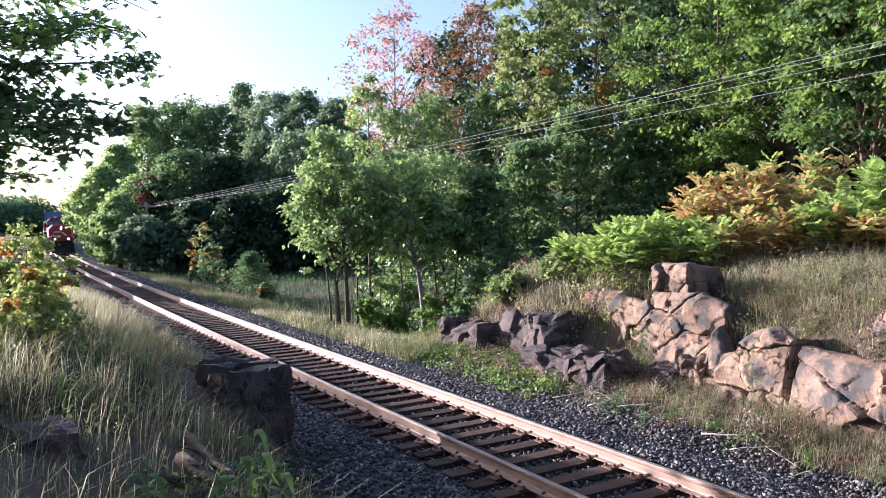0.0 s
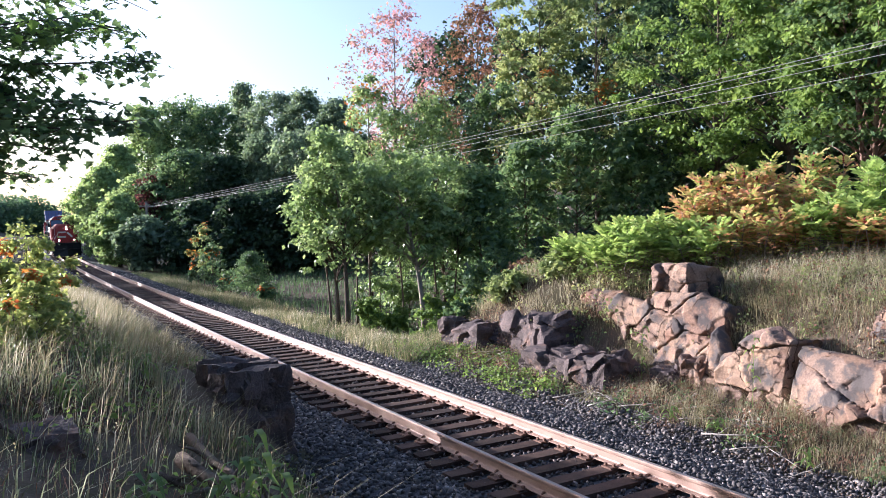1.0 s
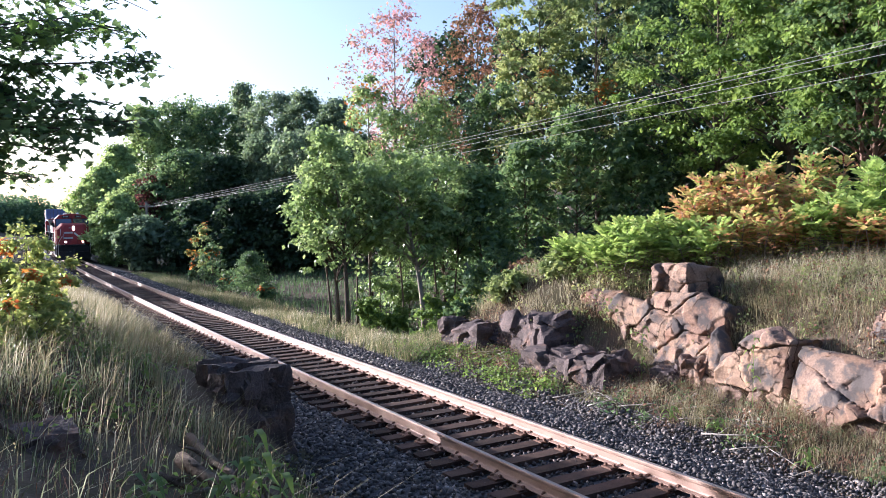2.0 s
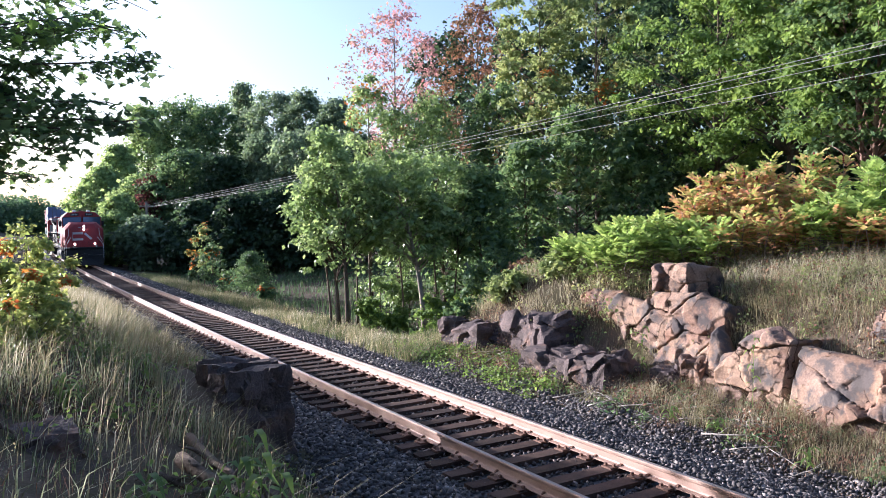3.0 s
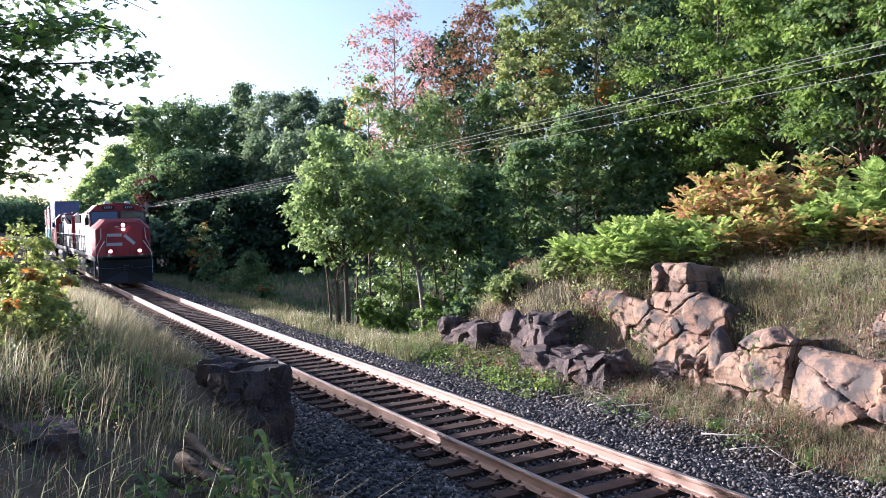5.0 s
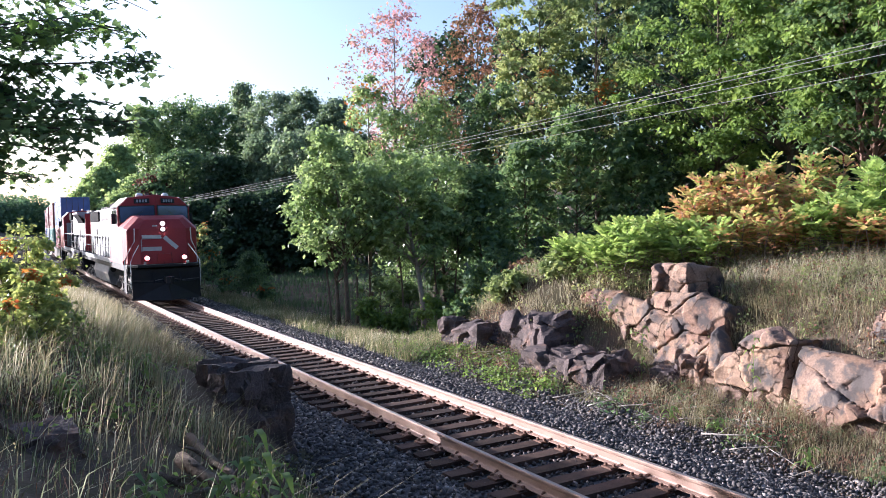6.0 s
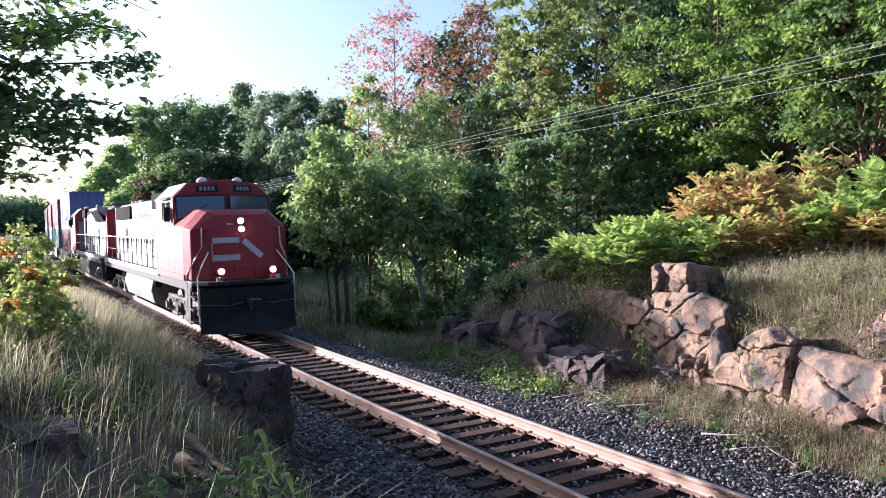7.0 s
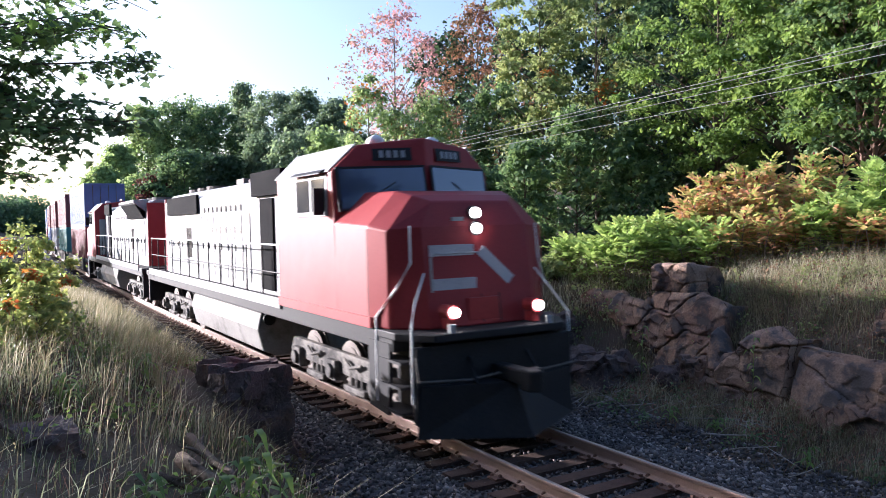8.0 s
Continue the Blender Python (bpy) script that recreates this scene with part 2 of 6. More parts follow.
gs = cells([(-400, -60, 40), (-60, -16, 4), (-16, -8, 1), (-8, 24, 0.3), (24, 60, 1.0), (60, 160, 4), (160, 420, 12), (420, 1500, 90)])
go = cells([(-1400, -200, 120), (-200, -40, 10), (-40, -12, 2), (-12, -8, 0.6), (-8, 9, 0.22), (9, 20, 0.8), (20, 60, 3), (60, 200, 12), (200, 1400, 120)])
SS, OO = np.meshgrid(gs, go, indexing="ij")
gx, gy = at_np(SS, OO)
gz = height(gx, gy)
idx = np.arange(gx.size).reshape(gx.shape)
quads = np.stack([idx[:-1, :-1], idx[:-1, 1:], idx[1:, 1:], idx[1:, :-1]], -1).reshape(-1, 4)
me = np_mesh("ground", np.stack([gx, gy, gz], -1).reshape(-1, 3), quads)
me.polygons.foreach_set("use_smooth", [True] * len(me.polygons))
terrain = tagged(part("ground", me, EARTH), "dry grassy earth sloping beside the railway", "ground", kind="structure")

# ballast bed under the ties
bed = Shape()
prof = [(-2.35, -0.42), (-1.62, -0.26), (-1.0, -0.275), (1.0, -0.275), (1.65, -0.26), (2.9, -0.56), (3.3, -0.66)]
bs = cells([(-14, 30, 1.0), (30, 420, 10)])
for s in bs:
    for o, z in prof:
        bed.v.append(tuple(at(s, o, z)))
n = len(prof)
bed.f = [(i * n + k, i * n + k + 1, (i + 1) * n + k + 1, (i + 1) * n + k) for i in range(len(bs) - 1) for k in range(n - 1)]
tagged(part("ballast_bed", bed, BALLAST), "dark grey crushed stone bed under the track", "ballast", kind="structure")


def stones(name, count, srange, obands, size, seed, label, material, lift=0.0):
    """Loose crushed stones as squashed octahedra lying on the bed or ground."""
    r = np.random.default_rng(seed)
    s = srange[0] + (srange[1] - srange[0]) * r.random(count) ** 1.3
    w = np.array([b - a for a, b in obands])
    pick = r.choice(len(obands), count, p=w / w.sum())
    lo, hi = np.array([a for a, b in obands])[pick], np.array([b for a, b in obands])[pick]
    o = lo + (hi - lo) * r.random(count)
    x, y = at_np(s, o)
    z = np.interp(o, [p[0] for p in prof], [p[1] for p in prof])
    z = np.maximum(z, np.where(np.abs(o) > 2.2, height(x, y), -9))
    base = np.array([(1, 0, 0), (0, 1, 0), (-1, 0, 0), (0, -1, 0), (0, 0, 1), (0, 0, -1)], float)
    tri = np.array([(0, 1, 4), (1, 2, 4), (2, 3, 4), (3, 0, 4), (1, 0, 5), (2, 1, 5), (3, 2, 5), (0, 3, 5)])
    v = base[None] * (0.45 + 1.0 * r.random((count, 6, 1))) * (size * (0.55 + 0.9 * r.random((count, 1, 1)) ** 2))
    v += (r.random((count, 6, 3)) - 0.5) * size * 0.5
    q = r.normal(size=(count, 3, 3))
    q, _ = np.linalg.qr(q)
    v = np.einsum("nij,nkj->nki", q, v)
    v[:, :, 2] *= 0.8
    v += np.stack([x, y, z + size * 0.25 + lift], -1)[:, None, :]
    f = (tri[None] + 6 * np.arange(count)[:, None, None]).reshape(-1, 3)
    return tagged(part(name, np_mesh(name, v.reshape(-1, 3), f), material), label, "gravel", kind="stuff")


def stone_material(name, cols):
    m, n, l, b = nodes_of(name)
    g = n.new("ShaderNodeNewGeometry")
    r = ramp(n, [(p, c) for p, c in zip((0.0, 0.45, 0.8, 0.96), cols)])
    l.new(g.outputs["Random Per Island"], r.inputs[0])
    l.new(r.outputs[0], b.inputs["Base Color"])
    b.inputs["Roughness"].default_value = 0.8
    return m


STONE = stone_material("crushed_stone", [(0.030, 0.027, 0.027), (0.080, 0.071, 0.069), (0.145, 0.126, 0.118), (0.33, 0.29, 0.265)])
CRIB = stone_material("brown_crushed_stone", [(0.03, 0.023, 0.02), (0.075, 0.058, 0.05), (0.14, 0.108, 0.095), (0.30, 0.24, 0.20)])
stones("ballast_stones", 44000, (-4, 26), [(-2.85, -1.3), (1.25, 3.9)], 0.041, 3, "loose dark grey crushed stone beside the track", STONE)
stones("crib_stones", 14000, (-4, 30), [(-0.68, 0.68), (-1.3, -0.85), (0.85, 1.3)], 0.034, 4, "brownish crushed stone between the ties", CRIB, 0.02)
stones("ballast_stones", 7000, (22, 60), [(-2.0, -1.3), (1.25, 3.2)], 0.06, 5, "loose dark grey crushed stone beside the track", STONE)

# ---- track ----
track = thing("railway_track", "single railway track with rusty rails on dark wooden ties", "railway track", kind="structure")
RP = [(-.075, -.185), (-.075, -.172), (-.02, -.158), (-.011, -.14), (-.011, -.06), (-.034, -.042), (-.036, -.012), (-.028, -.002), (.028, -.002), (.036, -.012), (.034, -.042), (.011, -.06), (.011, -.14), (.02, -.158), (.075, -.172), (.075, -.185)]
rs = cells([(-14, 60, 2.0), (60, 420, 8)])
for side in (-0.7535, 0.7535):
    rail, top = Shape(), Shape()
    for s in rs:
        rail.v += [tuple(at(s, side + o, z)) for o, z in RP]
        top.v += [tuple(at(s, side + o, z)) for o, z in ((-.026, -.004), (-.026, .0005), (.026, .0005), (.026, -.004))]
    n = len(RP)
    rail.f = [(i * n + k, i * n + (k + 1) % n, (i + 1) * n + (k + 1) % n, (i + 1) * n + k) for i in range(len(rs) - 1) for k in range(n)]
    top.f = [(i * 4 + k, i * 4 + (k + 1) % 4, i * 4 + 4 + (k + 1) % 4, i * 4 + 4 + k) for i in range(len(rs) - 1) for k in range(4)]
    rail_ob = part("rail", rail, RAIL, track, "rusty steel rail")
    part("running_surface", top, RAILTOP, rail_ob, "bright polished rail head")

PITCH, FIRST = 0.49875, 6.1756
tie_me = Shape().box(-1.295, 1.295, -.115, .115, -.385, -.205).mesh("tie")
tie_me.materials.append(TIE)
plate = Shape().box(-.20, .19, -.095, .095, -.206, -.182)
for x, y in ((-.095, -.05), (.095, .05), (-.15, .06), (.14, -.06)):
    plate.box(x - .018, x + .018, y - .018, y + .018, -.185, -.150)
plate.hexa([(-.09, .10, -.20), (.09, .10, -.20), (.09, .135, -.20), (-.09, .135, -.20), (-.05, .10, -.14), (.05, .10, -.14), (.04, .135, -.14), (-.04, .135, -.14)])
plate_me = plate.mesh("tie_plate")
plate_me.materials.append(PLATE)
tr = np.random.default_rng(9)
for k in range(-26, 200):
    s = FIRST + k * PITCH
    ob = part("tie", tie_me, TIE, track)
    ob.matrix_local = on_track(s + tr.normal() * 0.012, tr.normal() * 0.025, tr.normal() * 0.006, tr.normal() * 0.7)
    if k < 75:
        for side in (-0.7535, 0.7535):
            pl = part("tie_plate", plate_me, PLATE, track, "rusty tie plate with spikes")
            pl.matrix_local = on_track(s, side, 0, 0 if side < 0 else 180)
far_ties = Shape()
for k in range(200, 760):
    s = FIRST + k * PITCH
    p, q = at(s, -1.295), at(s, 1.295)
    d = (at(s + .115) - at(s - .115)) / 2
    far_ties.hexa([(*(p - d).xy, -.38), (*(q - d).xy, -.38), (*(q + d).xy, -.38), (*(p + d).xy, -.38), (*(p - d).xy, -.205), (*(q - d).xy, -.205), (*(q + d).xy, -.205), (*(p + d).xy, -.205)])
tagged(part("distant_ties", far_ties, TIE, track), kind="stuff")


# ---- rocks ----
def rock_mesh(name, sx, sy, sz, seed, cuts=7, rough=0.16, facets=6, material=ROCKPINK):
    """A broken block of granite: a box with corners split off, stepped by joints, chipped and fissured."""
    r = np.random.default_rng(seed)
    bm = bmesh.new()
    bmesh.ops.create_cube(bm, size=2)
    bmesh.ops.subdivide_edges(bm, edges=bm.edges[:], cuts=cuts, use_grid_fill=True)
    planes = []
    for _ in range(facets):
        d = Vector(r.normal(size=3)).normalized()
        planes.append((d, 1.05 + 0.32 * r.random()))
    off = Vector(r.random(3) * 50)
    size = Vector((sx, sy, sz)) / 2
    mean = (sx + sy + sz) / 3
    lean = (r.random(2) - 0.5) * 0.25
    joints = []          # cracks: roughly level and upright planes through the block
    for k in range(7):
        d = Vector(((0.15, 0.2, 1), (0.2, 1, 0.12), (0.5, 1, 0.2), (0.1, 0.25, 1), (-0.4, 1, 0.3), (1, 0.3, 0.2), (0.3, 0.6, 1))[k]) + Vector(r.normal(size=3) * 0.16)
        joints.append((d.normalized(), (r.random() - 0.5) * 0.8 * (sz if k in (0, 3, 6) else sy), 0.02 + 0.05 * r.random()))
    steps = r.random(64) - 0.5
    chips = [(Vector((r.random(3) - 0.5) * np.array([sx, sy, sz]) * 1.1), r.normal() * 0.03 * min(1, mean), Vector(r.normal(size=3) * 0.13)) for _ in range(40)]
    wide = max(0.07, 2.1 * max(sx, sy, sz) / (cuts + 1))
    for v in bm.verts:
        p = v.co.copy()
        for d, h in planes:
            k = p.dot(d) - h
            if k > 0:
                p -= d * k * 0.9
        p *= 1.06
        w = Vector((p.x * size.x * (1 - 0.10 * p.z + lean[0] * p.y), p.y * size.y * (1 - 0.06 * p.z), p.z * size.z * (1 + lean[1] * p.y)))
        out = Vector((p.x ** 3, p.y ** 3, p.z ** 3)).normalized()
        q = w + noise.noise_vector(w * 1.3 + off) * 0.09
        shift, groove = 0.0, 0.0
        for k, (d, h, deep) in enumerate(joints):
            t = q.dot(d) - h
            shift += steps[k] * max(-1.0, min(1.0, t / wide))
            groove = max(groove, deep * max(0.0, 1 - abs(t) / wide))
        w += out * (shift * 0.07 * rough * 6 - groove) * min(1.0, mean)
        near = min(range(len(chips)), key=lambda k: (w - chips[k][0]).length_squared)
        w += out * (chips[near][1] + (w - chips[near][0]).dot(chips[near][2]))
        w += out * noise.noise(w * 1.9 + off) * 0.07 * min(1.2, mean) * min(1.0, rough * 8)
        w += (noise.noise_vector(w * 0.9 + off) * 0.05 + noise.noise_vector(w * 4.0 + off) * 0.022 + noise.noise_vector(w * 12.0 + off) * 0.010) * min(1.3, mean)
        v.co = w
    bmesh.ops.triangulate(bm, faces=bm.faces[:])
    me = bpy.data.meshes.new(name)
    bm.to_mesh(me)
    bm.free()
    return me


def rock(s, o, z, sx, sy, sz, seed, material, label, turn=0.0, tilt=0.0, cuts=34, rough=0.16, facets=6, group="rocks of the cutting", split=None):
    """sx across the track, sy along it; z is the underside. split: how many blocks the cracks make of it, along and upwards."""
    m = on_track(s, o, z + sz / 2, turn) @ pose(0, 0, 0, tilt, 0, 0)
    if not split:
        ob = part("rock", rock_mesh("rock", sx, sy, sz, seed, cuts, rough, facets, material), material)
        ob.matrix_world = m
        return tagged(ob, label, "rock", group)
    r = np.random.default_rng(seed + 900)
    root = thing("rock", label, "rock", group, m)
    nz = split[1]
    zs = np.concatenate([[0], np.cumsum(0.7 + 0.6 * r.random(nz))])
    zs = zs / zs[-1] * sz - sz / 2
    for k in range(nz):
        ny = max(1, split[0] - (1 if r.random() < 0.3 else 0))
        ys = np.concatenate([[0], np.cumsum(0.6 + 0.8 * r.random(ny))])
        ys = ys / ys[-1] * sy - sy / 2
        for q in range(ny):
            dy, dz = ys[q + 1] - ys[q] - 0.025, zs[k + 1] - zs[k] - 0.02
            dx = sx * (0.90 + 0.12 * r.random())
            me = rock_mesh("block", dx, dy, dz, seed * 31 + k * 7 + q, 17, rough * 0.55, 3, material)
            ob = part("block", me, material, root)
            ob.matrix_local = pose((r.random() - 0.5) * 0.12, (ys[q] + ys[q + 1]) / 2, (zs[k] + zs[k + 1]) / 2, r.normal() * 1.5, r.normal() * 1.5, r.normal() * 2.5)
    return root


PINK, DARK = "pink granite block with cracks in the rock cutting", "dark weathered granite boulder beside the track"
rock(11.9, 5.2, -1.0, 1.4, 1.9, 1.4, 11, ROCKDARK, DARK, 6, split=(2, 2))
rock(9.7, 5.8, -1.1, 1.5, 2.4, 1.85, 12, ROCKDARK, DARK, -4, split=(3, 2))
rock(7.4, 5.05, -1.05, 1.3, 2.5, 1.15, 13, ROCKDARK, "low dark granite ledge with dry grass", 3, split=(3, 2))


def cliff(label, s0, s1, z0, tops, o0, lean, cells_, seed, rise=0.05, back=0.55, step=0.026, chip=1.0, group="rocks of the cutting"):
    """A rock face beside the track, cut by joints into blocks with planes of their own; tops gives its upper edge as (s, z)."""
    r = np.random.default_rng(seed)
    root = thing("granite_outcrop", label, "rock", group, pose(*at((s0 + s1) / 2, o0, z0)))
    base = root.matrix_world.translation
    s = np.arange(s0, s1, step)
    nv, nb = 70, 14
    S, K = np.meshgrid(s, np.arange(nv + nb), indexing="ij")
    top = np.interp(S, [q[0] for q in tops], [q[1] for q in tops])
    v = np.clip(K / (nv - 1), 0, 1)
    u = np.clip((K - nv + 1) / nb, 0, 1)
    Z = z0 + (top - z0) * v
    n = cells_
    zt = max(q[1] for q in tops)
    cs, cz = s0 + (s1 - s0) * (np.arange(n) + r.random(n)) / n, z0 + (zt - z0) * ((np.arange(n) * 0.618 + 0.25 * r.random(n)) % 1)
    ws = S + 0.05 * wobble(S, Z, 0.35, seed) + 0.14 * Z
    wz = Z * 1.25 + 0.04 * wobble(S, Z, 0.3, seed + 2) - 0.12 * S
    da, db = np.abs(ws[..., None] - cs - 0.14 * cz), np.abs(wz[..., None] - cz * 1.25 + 0.12 * cs) * 1.25
    d = np.maximum(da, db) + 0.35 * np.minimum(da, db)
    order = np.argsort(d, -1)
    k1 = order[..., 0]
    d1, d2 = np.take_along_axis(d, order[..., :1], -1)[..., 0], np.take_along_axis(d, order[..., 1:2], -1)[..., 0]
    h, gs_, gz_ = r.normal(size=n) * 0.07, np.clip(r.normal(size=n) * 0.12, -.2, .2), np.clip(r.normal(size=n) * 0.10, -.16, .16)
    off = h[k1] + gs_[k1] * (S - cs[k1]) + gz_[k1] * (Z - cz[k1])
    deep = (0.05 + 0.22 * r.random(n) ** 2)[k1]
    off = off - deep * np.clip(1 - (d2 - d1) / (0.03 + 0.16 * deep), 0, 1)
    # smaller chips inside each block
    m = n * 9
    c2, e2 = s0 + (s1 - s0) * r.random(m), z0 + (zt - z0) * r.random(m)
    dd = np.hypot(ws[..., None] - c2 - 0.14 * e2, (wz[..., None] - e2 * 1.25 + 0.12 * c2) * 1.4)
    kk = np.argmin(dd, -1)      # chips lie on the same joints
    off = off + chip * ((r.normal(size=m) * 0.022)[kk] + (r.normal(size=m) * 0.19)[kk] * (S - c2[kk]) + (r.normal(size=m) * 0.15)[kk] * (Z - e2[kk]))
    off += 0.006 * wobble(S, Z, 0.22, 5.0 + seed) + 0.005 * wobble(S, Z, 0.07, 1.0 + seed)
    Zr = Z - 0.10 * np.clip(v - 0.9, 0, 1) * 6 * (0.5 + 0.5 * wobble(S, Z, 0.3, 3.0)) + u * rise - 1.3 * u ** 3 + 0.25 * off * u * (1 - u)
    O = o0 + lean * (Z - z0) + 0.10 * np.clip(v - 0.9, 0, 1) ** 2 * 100 - off * (1 - 0.8 * u) + u * back
    # the ends turn back into the bank
    end = np.minimum(S - s0, s1 - S)
    O = O + 0.5 * np.clip(1 - end / 0.10, 0, 1)
    X, Y = at_np(S, O)
    P = np.stack([X - base.x, Y - base.y, Zr - base.z], -1)
    idx_ = np.arange(S.size).reshape(S.shape)
    q = np.stack([idx_[:-1, :-1], idx_[1:, :-1], idx_[1:, 1:], idx_[:-1, 1:]], -1).reshape(-1, 4)
    own = k1[:-1, :-1].reshape(-1)
    flat = P.reshape(-1, 3)
    for c in range(n):
        f = q[own == c]
        if len(f):
            used, inv = np.unique(f, return_inverse=True)
            part("block", np_mesh("block", flat[used], inv.reshape(f.shape)), ROCKPINK, root)
    return root


cliff("cracked pink granite outcrop in the rock cutting", 4.45, 9.2, -0.3, [(4.4, 1.25), (4.75, 1.4), (5.4, 1.55), (6.6, 1.45), (6.75, 1.25), (7.3, 1.3), (7.75, 1.42), (8.7, 1.42), (9.2, 1.1)], 6.0, 0.22, 12, 61, chip=0.6)
cliff("squared block of cracked pink granite on top of the outcrop", 5.5, 6.62, 1.2, [(5.5, 2.06), (5.65, 2.16), (6.5, 2.12), (6.62, 2.02)], 6.42, 0.10, 5, 62, back=0.7, chip=0.6)
cliff("thin upright slab of orange granite in the cutting", 4.0, 4.62, -0.9, [(4.0, 0.45), (4.15, 0.5), (4.4, 0.85), (4.62, 1.0)], 5.45, 0.30, 3, 63)
cliff("broken pink granite face beside the track", 2.45, 4.15, -1.0, [(2.45, 0.92), (3.0, 1.12), (3.4, 1.0), (3.75, 0.62), (4.15, 0.45)], 5.2, 0.28, 7, 64, chip=0.7)
cliff("huge sloping pink granite face beside the track", -3.2, 2.5, -1.0, [(-3.2, 0.8), (0.8, 0.74), (1.4, 0.8), (2.2, 0.84), (2.5, 0.85)], 4.95, 0.46, 8, 65, chip=0.5)
rock(4.75, 5.75, -0.8, 0.55, 0.6, 1.05, 19, ROCKPINK, "small reddish granite boulder", 12)
rock(1.25, 6.9, 0.95, 0.6, 0.6, 0.5, 25, ROCKPINK, "small granite boulder in the grass")
rock(5.25, 5.7, -0.8, 0.7, 0.8, 0.75, 26, ROCKDARK, "small dark boulder in dry grass")
rock(5.8, -3.15, -0.75, 1.2, 1.7, 1.74, 31, ROCKDARK, "squared dark stone block on the edge of the bank", 3, rough=0.02, facets=1, split=(3, 1))


# ---- trees ----
def leaves_np(pos, size, r, updir=0.5, out=None, lobed=False):
    """Folded diamond leaves at the places given, as one array pair."""
    n = len(pos)
    nrm = r.normal(size=(n, 3))
    nrm[:, 2] = np.abs(nrm[:, 2]) + updir
    if out is not None:
        nrm += out * 0.25
    nrm /= np.linalg.norm(nrm, axis=1, keepdims=True)
    t = np.cross(nrm, r.normal(size=(n, 3)))
    t /= np.linalg.norm(t, axis=1, keepdims=True) + 1e-9
    t[:, 2] -= 0.25
    b = np.cross(nrm, t)
    L = (size * (0.6 + 0.8 * r.random(n)))[:, None]
    if lobed:
        prof_ = [(0, 0, 0), (.10, .42, .05), (.38, .28, .03), (.55, .52, .10), (.66, .20, .02), (1.0, 0, -.08), (.66, -.20, .02), (.55, -.52, .10), (.38, -.28, .03), (.10, -.42, .05)]
        tri = [(0, 1, 2), (0, 2, 4), (2, 3, 4), (0, 4, 5), (0, 5, 6), (0, 6, 8), (6, 7, 8), (0, 8, 9)]
    else:
        prof_ = [(0, 0, 0), (.45, .38, .10), (1.0, 0, -.05), (.45, -.38, .10)]
        tri = [(0, 1, 2), (0, 2, 3)]
    v = np.stack([pos + L * (a * t + w * b + h * nrm) for a, w, h in prof_], 1)
    k = len(prof_)
    f = (np.array(tri)[None] + k * np.arange(n)[:, None, None]).reshape(-1, 3)
    return v.reshape(-1, 3), f


